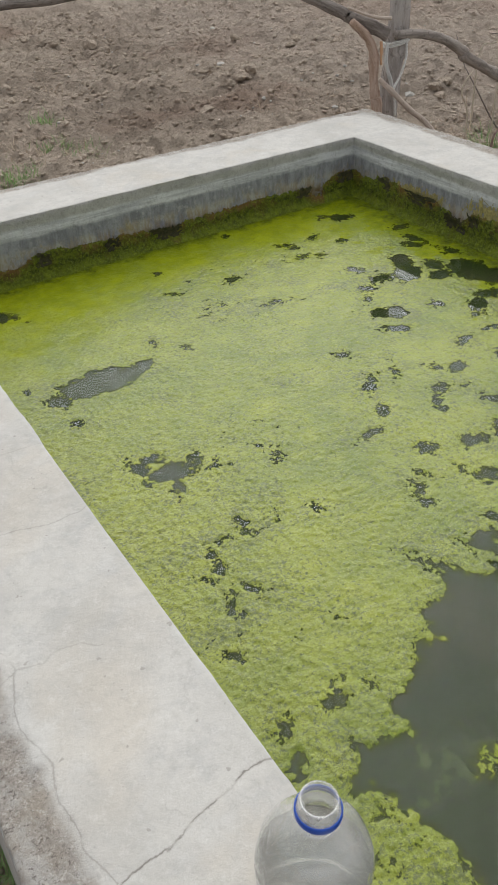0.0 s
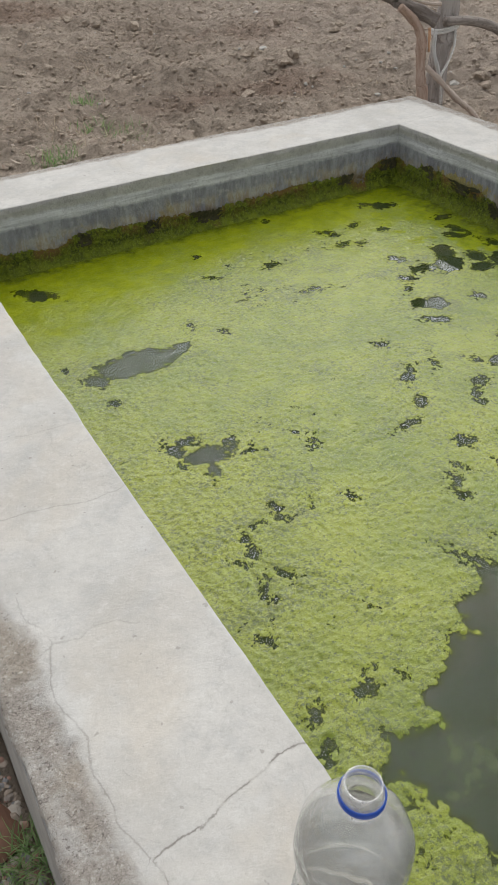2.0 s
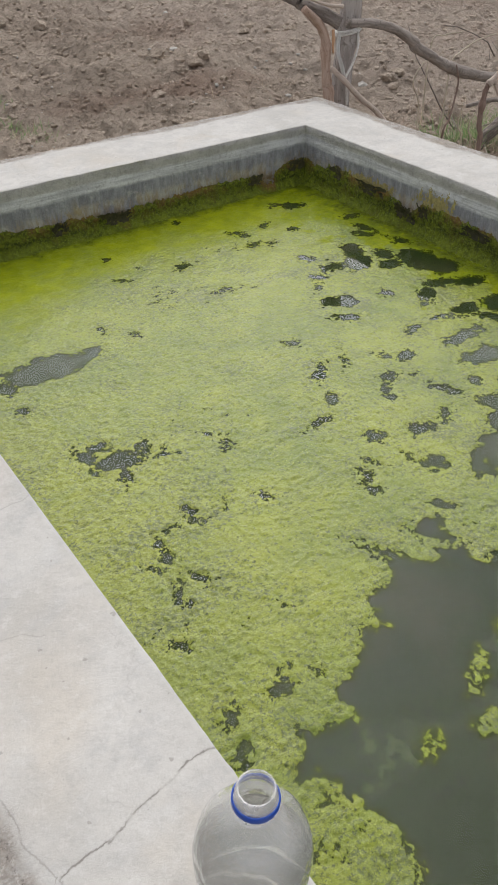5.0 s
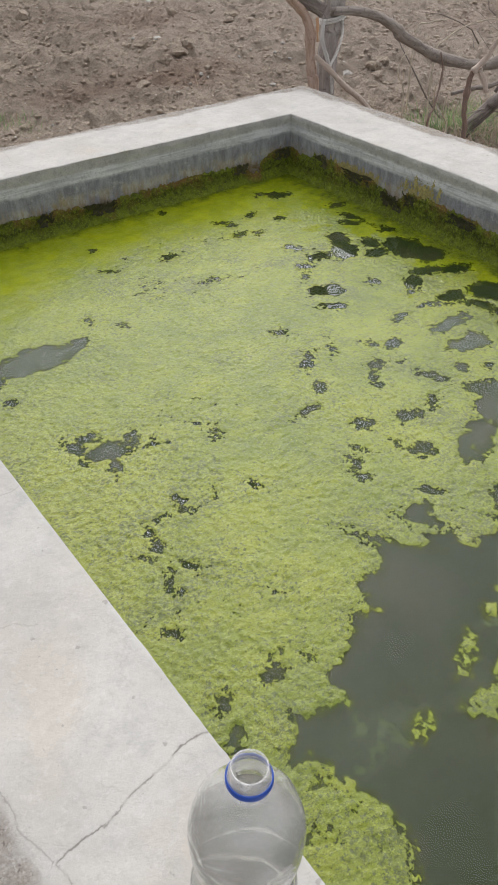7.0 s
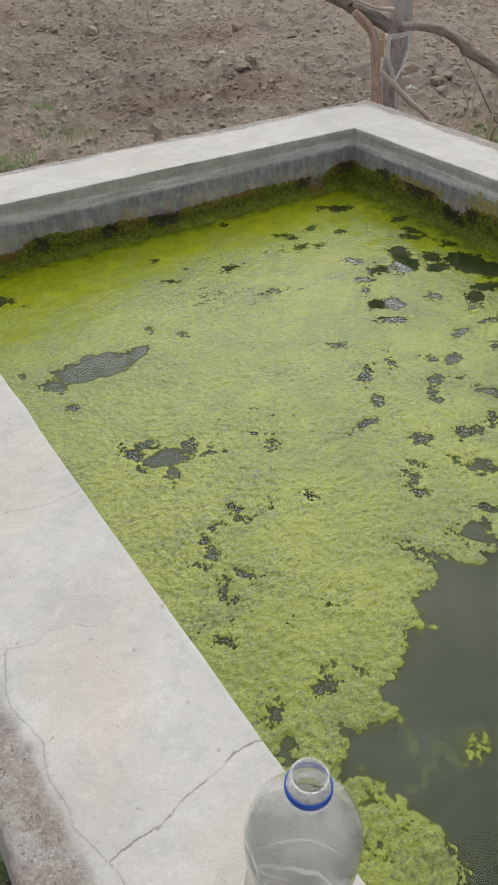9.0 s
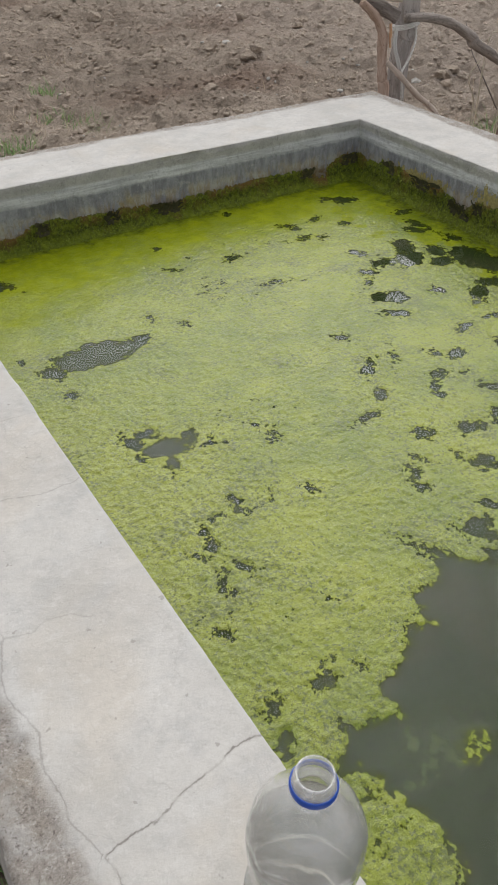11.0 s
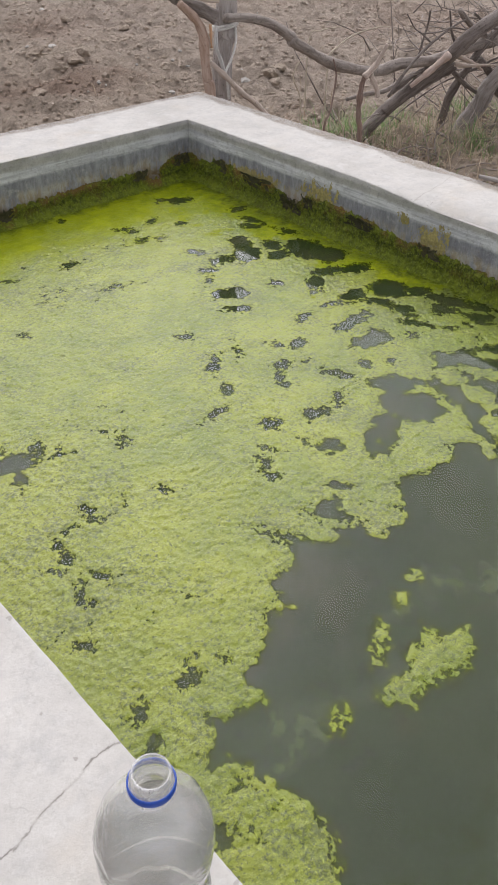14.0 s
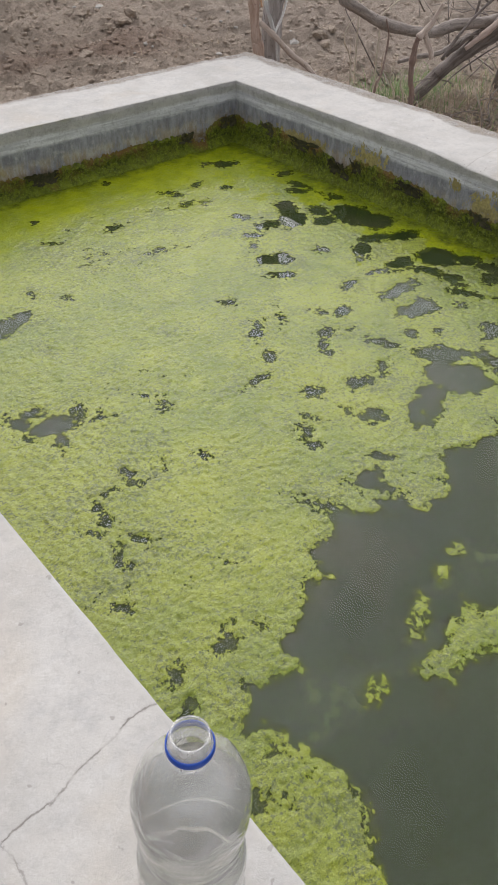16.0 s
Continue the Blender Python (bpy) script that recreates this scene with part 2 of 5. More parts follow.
def make_coping():
    m = Mat("white_cement", 0.85, 0.3)
    c = m.mix(m.step(m.noise(0.16, 5), 0.35, 0.68), (0.53, 0.515, 0.485), (0.44, 0.425, 0.397))
    c = m.mix(m.math("MULTIPLY", m.step(m.noise(0.045, 6, 0.7), 0.44, 0.66), 0.6), c, (0.40, 0.395, 0.385))
    c = m.mix(m.math("MULTIPLY", m.step(m.noise(0.30, 3, 0.6, None, 1.0), 0.50, 0.70), 0.45), c, (0.50, 0.445, 0.37))
    c = m.mix(m.math("MULTIPLY", m.step(m.noise(0.09, 4, 0.6), 0.56, 0.70), 0.5), c, (0.60, 0.59, 0.56))
    c = m.mix(m.math("MULTIPLY", m.step(m.noise(0.006, 3, 0.7), 0.64, 0.76), 0.5), c, (0.32, 0.295, 0.27))
    c = m.mix(m.math("MULTIPLY", m.step(m.noise(0.014, 6, 0.8), 0.46, 0.66), 0.32), c, (0.36, 0.345, 0.32))
    c = m.mix(m.math("MULTIPLY", m.step(m.noise(0.020, 6, 0.8), 0.50, 0.68), 0.35), c, (0.62, 0.61, 0.585))
    warp = m.node("ShaderNodeTexNoise", Vector=m.pos, Scale=14.0, Detail=5.0)
    bent = m.node("ShaderNodeVectorMath", )
    bent.operation = "MULTIPLY_ADD"
    m.put(bent.inputs[0], warp.outputs["Color"])
    bent.inputs[1].default_value = (0.12, 0.12, 0.12)
    m.put(bent.inputs[2], m.pos)
    craze = m.node("ShaderNodeTexVoronoi", Vector=bent.outputs[0], Scale=6.5)
    craze.feature = "DISTANCE_TO_EDGE"
    hair = m.math("MULTIPLY", m.step(craze.outputs["Distance"], 0.010, 0.002), m.step(m.noise(0.12, 3), 0.48, 0.62))
    c = m.mix(m.math("MULTIPLY", hair, 0.2), c, (0.28, 0.26, 0.24))
    c = m.mix(m.math("MULTIPLY", m.step(m.noise(0.013, 2, 0.5), 0.70, 0.74), 0.6), c, (0.27, 0.25, 0.23))
    worn = m.math("MULTIPLY", m.attr("worn"), m.step(m.math("ADD", m.noise(0.014, 6, 0.8), m.attr("worn")), 0.7, 1.1))
    rough = m.mix(m.step(m.noise(0.0035, 4, 0.8), 0.30, 0.70), (0.25, 0.22, 0.19), (0.42, 0.385, 0.345))
    rough = m.mix(m.math("MULTIPLY", m.step(m.noise(0.045, 4, 0.65), 0.46, 0.64), 0.75), rough, (0.46, 0.445, 0.42))
    rough = m.mix(m.math("MULTIPLY", m.step(m.noise(0.10, 3), 0.5, 0.66), 0.5), rough, (0.35, 0.30, 0.235))
    rough = m.mix(m.math("MULTIPLY", m.step(m.noise(0.0045, 3, 0.75), 0.57, 0.66), 0.75), rough, (0.13, 0.11, 0.095))
    rough = m.mix(m.math("MULTIPLY", m.step(m.noise(0.0055, 3, 0.75), 0.57, 0.66), 0.7), rough, (0.56, 0.53, 0.49))
    c = m.mix(worn, c, rough)
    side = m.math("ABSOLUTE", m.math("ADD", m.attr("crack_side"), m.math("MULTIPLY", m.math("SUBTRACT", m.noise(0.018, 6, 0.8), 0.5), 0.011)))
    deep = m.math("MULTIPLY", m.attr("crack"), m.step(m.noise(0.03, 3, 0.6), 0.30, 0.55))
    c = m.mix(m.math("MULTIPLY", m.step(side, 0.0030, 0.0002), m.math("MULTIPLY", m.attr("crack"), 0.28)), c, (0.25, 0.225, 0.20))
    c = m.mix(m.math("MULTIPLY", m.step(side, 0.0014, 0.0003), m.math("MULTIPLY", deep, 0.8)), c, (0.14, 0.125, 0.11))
    m.color(c)
    grit = m.math("MULTIPLY", m.noise(0.005, 5, 0.8), m.math("ADD", 0.25, m.attr("worn")))
    m.bump(grit, 0.005, 0.8, m.bump(m.noise(0.10, 3), 0.008, 0.4))
    return m.m


def make_plaster():
    """Grey cement render, washed and stained in bands by the falling water."""
    m = Mat("stained_cement_render", 0.8, 0.35)
    z = m.math("ADD", m.axis(2), m.math("MULTIPLY", m.math("SUBTRACT", m.noise(0.10, 5, 0.7), 0.5), 0.020))
    z = m.math("ADD", z, m.math("MULTIPLY", m.math("SUBTRACT", m.noise(0.012, 4, 0.7), 0.5), 0.007))
    streak = m.noise(0.022, 5, 0.7, (1, 1, 0.25))
    layer = m.noise(0.012, 4, 0.65, (0.06, 0.06, 1.0))
    c = m.mix(m.step(m.noise(0.05, 4), 0.3, 0.7), (0.47, 0.455, 0.435), (0.37, 0.36, 0.345))
    light = m.mix(m.step(layer, 0.36, 0.62), (0.45, 0.455, 0.485), (0.68, 0.685, 0.71))
    dark = m.mix(m.step(streak, 0.35, 0.68), (0.205, 0.208, 0.235), (0.350, 0.355, 0.388))
    c = m.mix(m.step(z, -0.024, -0.034), c, light)
    c = m.mix(m.step(z, -0.050, -0.062), c, dark)
    pale = m.mix(streak, (0.36, 0.345, 0.32), (0.48, 0.45, 0.41))
    c = m.mix(m.math("MULTIPLY", m.step(z, -0.080, -0.100), m.step(m.noise(0.06, 4), 0.40, 0.58)), c, pale)
    ochre = m.math("MULTIPLY", m.step(z, -0.055, -0.100), m.step(m.noise(0.11, 5, 0.65, None, 0.8), 0.56, 0.68))
    c = m.mix(m.math("MULTIPLY", ochre, 0.65), c, (0.36, 0.27, 0.085))
    run = m.math("MULTIPLY", m.step(z, -0.070, -0.110), m.step(m.noise(0.018, 6, 0.75, (1, 1, 0.25)), 0.44, 0.60))
    c = m.mix(m.math("MULTIPLY", run, 0.65), c, (0.30, 0.225, 0.12))
    c = m.mix(m.math("MULTIPLY", m.step(z, -0.105, -0.14), m.step(m.noise(0.03, 4), 0.4, 0.6)), c, (0.16, 0.105, 0.045))
    c = m.mix(m.math("MULTIPLY", m.step(m.noise(0.014, 6, 0.8), 0.48, 0.66), 0.35), c, (0.15, 0.145, 0.14))
    c = m.mix(m.math("MULTIPLY", m.step(m.noise(0.022, 5, 0.75), 0.55, 0.70), 0.35), c, (0.58, 0.565, 0.55))
    c = m.mix(m.math("MULTIPLY", m.step(m.noise(0.004, 3, 0.7), 0.6, 0.75), 0.4), c, (0.11, 0.11, 0.11))
    m.color(c)
    m.bump(m.noise(0.012, 6, 0.75), 0.008, 0.9)
    return m.m


def make_moss():
    """Dense dark moss with light tips, browned at its dry upper rim and fresh green where the water wets it."""
    m = Mat("wet_wall_moss", 0.6, 0.35)
    c = m.mix(m.step(m.noise(0.012, 5, 0.8), 0.38, 0.62), (0.055, 0.072, 0.008), (0.185, 0.225, 0.015))
    c = m.mix(m.math("MULTIPLY", m.step(m.noise(0.09, 4), 0.52, 0.66), 0.55), c, (0.135, 0.100, 0.018))
    c = m.mix(m.math("MULTIPLY", m.attr("fresh"), 0.7), c, m.mix(m.step(m.noise(0.02, 5, 0.75), 0.35, 0.65), (0.10, 0.135, 0.008), (0.24, 0.30, 0.014)))
    c = m.mix(m.math("MULTIPLY", m.attr("rim"), m.step(m.noise(0.07, 4), 0.46, 0.60)), c, (0.20, 0.115, 0.035))
    c = m.mix(m.math("MULTIPLY", m.step(m.noise(0.0045, 3, 0.7), 0.54, 0.64), 0.8), c, (0.30, 0.36, 0.035))
    m.color(c)
    m.bump(m.noise(0.005, 5, 0.8), 0.008, 1.0)
    return m.m


def make_algae():
    """Matted threads: ragged down to the single tuft, so that the water shows through where they are thin."""
    m = Mat("floating_algae", 0.5, 0.5)
    wet = m.attr("below")
    fray = m.math("ADD", m.math("MULTIPLY", m.math("SUBTRACT", m.noise(0.010, 5, 0.8), 0.5), 2.8), m.math("MULTIPLY", m.math("SUBTRACT", m.noise(0.0035, 3, 0.7), 0.5), 1.2))
    solid = m.step(m.math("ADD", m.attr("body"), fray), -0.05, 0.55)
    c = m.mix(m.step(m.noise(0.30, 4, 0.6), 0.35, 0.66), (0.350, 0.410, 0.012), (0.210, 0.290, 0.007))
    c = m.mix(m.math("MULTIPLY", m.step(m.noise(0.06, 5, 0.65), 0.46, 0.66), 0.55), c, (0.385, 0.435, 0.018))
    c = m.mix(m.math("MULTIPLY", m.step(m.noise(0.05, 4, 0.6, (0.7, 1.2, 1.0)), 0.50, 0.66), 0.5), c, (0.22, 0.29, 0.016))
    c = m.mix(m.math("MULTIPLY", m.step(m.noise(0.014, 5, 0.7, (0.7, 1.2, 1.0)), 0.53, 0.68), 0.5), c, (0.18, 0.24, 0.010))
    c = m.mix(m.math("MULTIPLY", m.step(m.math("ADD", m.noise(0.0055, 4, 0.75), m.math("MULTIPLY", m.attr("thin"), 0.10)), 0.56, 0.65), 0.80), c, (0.085, 0.115, 0.018))
    c = m.mix(m.math("MULTIPLY", m.step(m.math("ADD", m.noise(0.008, 5, 0.8), m.math("MULTIPLY", m.attr("thin"), 0.22)), 0.60, 0.74), 0.35), c, (0.205, 0.250, 0.040))
    c = m.mix(m.math("MULTIPLY", m.step(m.noise(0.0042, 3, 0.7), 0.56, 0.68), 0.55), c, (0.60, 0.65, 0.08))
    c = m.mix(m.math("MULTIPLY", m.step(m.math("ADD", m.attr("body"), m.math("MULTIPLY", fray, 0.5)), 0.40, -0.20), 0.7), c, (0.215, 0.24, 0.12))
    # Thin dark lines put the shade of creases into the mat's colour.
    crease_shade = m.math("ABSOLUTE", m.math("SUBTRACT", m.noise(0.017, 5, 0.65, (0.5, 1.5, 1.0)), 0.5))
    crease_shade = m.math("MULTIPLY", m.step(crease_shade, 0.020, 0.004), m.step(m.noise(0.10, 4, 0.6), 0.42, 0.58))
    c = m.mix(m.math("MULTIPLY", crease_shade, 0.6), c, (0.115, 0.150, 0.012))
    # Wet and sunk mat; the colour also stands for missing sky glare northwards.
    smooth = m.mix(m.step(m.noise(0.05, 5, 0.65), 0.35, 0.65), (0.30, 0.345, 0.003), (0.205, 0.255, 0.003))
    c = m.mix(m.math("MULTIPLY", wet, 0.9), c, smooth)
    # Mossy growth along the east wall; darker green close to the north wall.
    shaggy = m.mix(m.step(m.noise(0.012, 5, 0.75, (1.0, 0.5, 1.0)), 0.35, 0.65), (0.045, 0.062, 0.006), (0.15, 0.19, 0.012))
    c = m.mix(m.math("MULTIPLY", m.attr("near_wall"), 0.9), c, shaggy)
    m.color(c)
    dry = m.math("SUBTRACT", 1.0, wet)
    m.put(m.bsdf.inputs["Coat Weight"], m.math("MULTIPLY", m.math("ADD", m.math("MULTIPLY", dry, 0.40), 0.08), solid))
    m.put(m.bsdf.inputs["Specular IOR Level"], m.math("MULTIPLY", solid, m.math("ADD", 0.12, m.math("MULTIPLY", dry, 0.4))))
    m.bsdf.inputs["Coat Roughness"].default_value = 0.25
    m.rough(m.math("ADD", 0.38, m.math("MULTIPLY", m.noise(0.02, 4), 0.3)))
    amount = m.math("ADD", 0.7, m.math("MULTIPLY", dry, 0.3))
    m.bump(m.noise(0.0042, 4, 0.85), 0.0048, amount, m.bump(m.noise(0.009, 4, 0.75, (0.75, 1.15, 1.0)), 0.0055, amount, m.bump(m.noise(0.022, 3, 0.6, (0.55, 1.5, 1.0)), 0.0055, amount)))
    alpha = m.math("ADD", m.math("MULTIPLY", m.step(m.attr("body"), -0.8, 0.35), 0.40), m.math("MULTIPLY", solid, 0.60))
    m.put(m.bsdf.inputs["Alpha"], alpha)
    return m.m


def make_water():
    m = Mat("still_water")
    clear = m.node("ShaderNodeBsdfTransparent", Color=(0.93, 0.96, 0.92))
    gloss = m.node("ShaderNodeBsdfGlossy", Color=(0.93, 0.95, 0.96), Roughness=0.03)
    fac, weight = m.sheen(0.022)
    wave = m.node("ShaderNodeBump", Height=m.noise(0.09, 2, 0.4), Distance=0.001, Strength=0.4)
    m.put(gloss.inputs["Normal"], wave.outputs[0])
    m.put(weight.inputs["Normal"], wave.outputs[0])
    mix = m.node("ShaderNodeMixShader")
    m.put(mix.inputs[0], fac)
    m.put(mix.inputs[1], clear.outputs[0])
    m.put(mix.inputs[2], gloss.outputs[0])
    m.put(m.t.nodes["Material Output"].inputs["Surface"], mix.outputs[0])
    return m.m


def make_murk():
    m = Mat("turbid_water", 1.0, 0.0)
    c = m.mix(m.step(m.noise(0.30, 3, 0.5), 0.35, 0.65), (0.026, 0.038, 0.012), (0.037, 0.049, 0.018))
    c = m.mix(m.math("MULTIPLY", m.step(m.noise(0.18, 3, 0.5, None, 0.5), 0.52, 0.72), 0.5), c, (0.070, 0.066, 0.040))
    m.color(c)
    return m.m


def make_soil(name="ploughed_soil", tone=1.0):
    m = Mat(name, 0.95, 0.15)
    a, b, d = (0.322, 0.262, 0.208), (0.412, 0.341, 0.274), (0.165, 0.133, 0.106)
    a, b, d = [tuple(v * tone for v in q) for q in (a, b, d)]
    c = m.mix(m.step(m.noise(0.7, 4), 0.35, 0.65), a, b)
    c = m.mix(m.math("MULTIPLY", m.step(m.noise(0.05, 5, 0.65), 0.5, 0.72), 0.6), c, d)
    c = m.mix(m.math("MULTIPLY", m.step(m.noise(1.6, 3), 0.52, 0.68), 0.5), c, (0.215 * tone, 0.135 * tone, 0.098 * tone))
    c = m.mix(m.math("MULTIPLY", m.step(m.noise(0.008, 3, 0.7), 0.58, 0.72), 0.45), c, (0.36 * tone, 0.30 * tone, 0.25 * tone))
    c = m.mix(m.math("MULTIPLY", m.step(m.noise(0.016, 4, 0.75), 0.54, 0.68), 0.55), c, (0.15 * tone, 0.125 * tone, 0.105 * tone))
    dry = m.step(m.math("ADD", m.axis(0), m.math("MULTIPLY", m.noise(0.5, 4), 1.6)), 3.0, 4.4)
    c = m.mix(m.math("MULTIPLY", dry, 0.42), c, (0.46 * tone, 0.385 * tone, 0.325 * tone))
    m.color(c)
    m.bump(m.noise(0.011, 6, 0.8), 0.012, 1.0, m.bump(m.noise(0.05, 5, 0.75), 0.03, 1.0))
    return m.m


def make_bark(name, a, b, dark, scale=1.0):
    m = Mat(name, 0.85, 0.25)
    at = m.t.nodes.new("ShaderNodeAttribute")
    at.attribute_name = "grain"
    m.pos = at.outputs["Vector"]
    g = m.noise(0.016 * scale, 5, 0.65, (1.0, 1.0, 0.14), 0.4)
    c = m.mix(m.step(g, 0.35, 0.65), a, b)
    c = m.mix(m.math("MULTIPLY", m.step(m.noise(0.012 * scale, 5, 0.7), 0.55, 0.7), 0.8), c, dark)
    c = m.mix(m.math("MULTIPLY", m.step(m.noise(0.11, 3), 0.55, 0.7), 0.5), c, tuple(min(1, v * 1.5) for v in a))
    m.color(c)
    m.bump(g, 0.006, 0.8, m.bump(m.noise(0.009, 5, 0.8, (1.0, 1.0, 0.5)), 0.006, 0.8))
    return m.m


def make_plain(name, a, b, size=0.02, rough=0.7, spec=0.3, depth=0.002):
    m = Mat(name, rough, spec)
    info = m.t.nodes.new("ShaderNodeNewGeometry")
    c = m.mix(m.step(m.noise(size, 4, 0.6), 0.35, 0.65), a, b)
    c = m.mix(m.math("MULTIPLY", info.outputs["Random Per Island"], 0.65), c, tuple(v * 0.5 for v in a))
    m.color(c)
    m.bump(m.noise(size * 0.3, 4, 0.7), depth, 0.7)
    return m.m


def make_thin(name, tint, haze, base):
    """Clear thin plastic or clear water: lets light through, with a little haze and gloss."""
    m = Mat(name)
    clear = m.node("ShaderNodeBsdfTransparent", Color=tint)
    veil = m.node("ShaderNodeBsdfDiffuse", Color=(0.80, 0.80, 0.79))
    shell = m.node("ShaderNodeMixShader")
    m.put(shell.inputs[0], m.math("ADD", haze * 0.5, m.math("MULTIPLY", m.step(m.noise(0.03, 4, 0.6), 0.3, 0.75), haze)))
    m.put(shell.inputs[1], clear.outputs[0])
    m.put(shell.inputs[2], veil.outputs[0])
    gloss = m.node("ShaderNodeBsdfGlossy", Color=(1.0, 1.0, 1.0), Roughness=0.06)
    crumple = m.node("ShaderNodeBump", Height=m.noise(0.022, 3, 0.6, (1, 1, 1.8), 0.8), Distance=0.005, Strength=0.5)
    m.put(gloss.inputs["Normal"], crumple.outputs[0])
    mix = m.node("ShaderNodeMixShader")
    fac, weight = m.sheen(base)
    m.put(weight.inputs["Normal"], crumple.outputs[0])
    m.put(mix.inputs[0], fac)
    m.put(mix.inputs[1], shell.outputs[0])
    m.put(mix.inputs[2], gloss.outputs[0])
    m.put(m.t.nodes["Material Output"].inputs["Surface"], mix.outputs[0])
    return m.m


def make_liquid():
    """Clear still water that bends the light."""
    m = Mat("drinking_water", 0.02, 0.5)
    m.color((0.97, 0.975, 0.965))
    m.bsdf.inputs["Transmission Weight"].default_value = 1.0
    m.bsdf.inputs["IOR"].default_value = 1.33
    return m.m


def make_wisp():
    m = Mat("submerged_algae_threads", 1.0, 0.0)
    m.color(m.mix(m.step(m.noise(0.02, 4, 0.7), 0.35, 0.65), (0.058, 0.074, 0.032), (0.090, 0.108, 0.050)))
    m.put(m.bsdf.inputs["Alpha"], m.math("MULTIPLY", m.step(m.math("ADD", m.attr("fill"), m.math("MULTIPLY", m.noise(0.012, 4, 0.75), 0.9)), 0.0, 1.3), 0.85))
    return m.m


def make_cement():
    m = Mat("plain_cement_render", 0.9, 0.25)
    c = m.mix(m.step(m.noise(0.08, 5), 0.35, 0.65), (0.42, 0.40, 0.37), (0.33, 0.315, 0.29))
    m.color(m.mix(m.math("MULTIPLY", m.step(m.noise(0.006, 4, 0.7), 0.55, 0.7), 0.5), c, (0.2, 0.185, 0.165)))
    m.bump(m.noise(0.008, 5, 0.75), 0.004, 0.7)
    return m.m


def make_gravel():
    m = Mat("mixed_gravel", 0.85, 0.3)
    pick = m.t.nodes.new("ShaderNodeNewGeometry").outputs["Random Per Island"]
    c = m.mix(m.step(pick, 0.30, 0.40), (0.40, 0.33, 0.27), (0.27, 0.27, 0.28))
    c = m.mix(m.step(pick, 0.62, 0.70), c, (0.36, 0.21, 0.16))
    c = m.mix(m.step(pick, 0.86, 0.92), c, (0.52, 0.47, 0.41))
    c = m.mix(m.math("MULTIPLY", m.noise(0.008, 4, 0.7), 0.5), c, (0.16, 0.13, 0.11))
    m.color(c)
    m.bump(m.noise(0.004, 4, 0.7), 0.002, 0.7)
    return m.m


def make_blade(name, a, b):
    """Thin leaf or grass blade that lets part of the light through."""
    m = Mat(name, 0.6, 0.3)
    info = m.t.nodes.new("ShaderNodeNewGeometry")
    c = m.mix(info.outputs["Random Per Island"], a, b)
    c = m.mix(m.math("MULTIPLY", m.noise(0.03, 3), 0.5), c, tuple(v * 0.6 for v in b))
    m.color(c)
    back = m.node("ShaderNodeBsdfTranslucent")
    m.put(back.inputs["Color"], c)
    mix = m.node("ShaderNodeMixShader")
    mix.inputs[0].default_value = 0.4
    m.put(mix.inputs[1], m.bsdf.outputs[0])
    m.put(mix.inputs[2], back.outputs[0])
    m.put(m.t.nodes["Material Output"].inputs["Surface"], mix.outputs[0])
    return m.m


COPING, PLASTER, MOSS, ALGAE = make_coping(), make_plaster(), make_moss(), make_algae()
CEMENT = make_cement()
CRUST = make_plain("dried_slime", (0.062, 0.060, 0.036), (0.115, 0.100, 0.058), 0.01, 0.75, 0.3, 0.003)
LICHEN = make_plain("ochre_lichen", (0.46, 0.39, 0.16), (0.30, 0.26, 0.12), 0.006, 0.9, 0.2, 0.004)
WATER_TOP, MURK, SOIL, WISP = make_water(), make_murk(), make_soil(), make_wisp()
CLOD = make_soil("dry_soil_clods", 1.3)
GREY_BARK = make_bark("weathered_grey_bark", (0.29, 0.26, 0.24), (0.46, 0.42, 0.395), (0.105, 0.092, 0.083))
PINK_WOOD = make_bark("stripped_pinkish_wood", (0.50, 0.39, 0.33), (0.62, 0.51, 0.45), (0.20, 0.15, 0.13))
DARK_BARK = make_bark("dark_bark", (0.150, 0.125, 0.110), (0.285, 0.248, 0.225), (0.055, 0.045, 0.040))
BROWN_BARK = make_bark("peeling_brown_bark", (0.36, 0.245, 0.185), (0.50, 0.38, 0.31), (0.17, 0.10, 0.07))
MID_BARK = make_bark("grey_brown_bark", (0.22, 0.188, 0.165), (0.38, 0.335, 0.30), (0.085, 0.070, 0.060))
ORANGE_WOOD = make_bark("fresh_split_wood", (0.52, 0.30, 0.17), (0.62, 0.40, 0.26), (0.30, 0.17, 0.10))
STRAW_STALK = make_bark("dry_stalk", (0.50, 0.43, 0.34), (0.62, 0.54, 0.43), (0.30, 0.24, 0.18))
RED_BARK = make_bark("reddish_brown_bark", (0.23, 0.155, 0.125), (0.34, 0.26, 0.22), (0.09, 0.06, 0.05))
PALE_WOOD = make_bark("stripped_pale_wood", (0.48, 0.39, 0.33), (0.60, 0.51, 0.44), (0.22, 0.17, 0.14))
BRICK = make_plain("weathered_red_brick", (0.30, 0.165, 0.115), (0.24, 0.14, 0.10), 0.02, 0.9, 0.2)
ROPE = make_plain("pale_rope_fibre", (0.86, 0.84, 0.81), (0.78, 0.76, 0.72), 0.006)
STONE = make_gravel()
WHITE_STONE = make_plain("chalky_stone", (0.62, 0.59, 0.54), (0.5, 0.46, 0.41), 0.02)
DRY_GRASS = make_blade("dry_grass_blades", (0.86, 0.74, 0.56), (0.36, 0.26, 0.18))
GREEN_GRASS = make_blade("green_grass_blades", (0.13, 0.26, 0.09), (0.34, 0.45, 0.19))
LEAF = make_blade("dry_fallen_leaves", (0.70, 0.60, 0.50), (0.32, 0.24, 0.18))
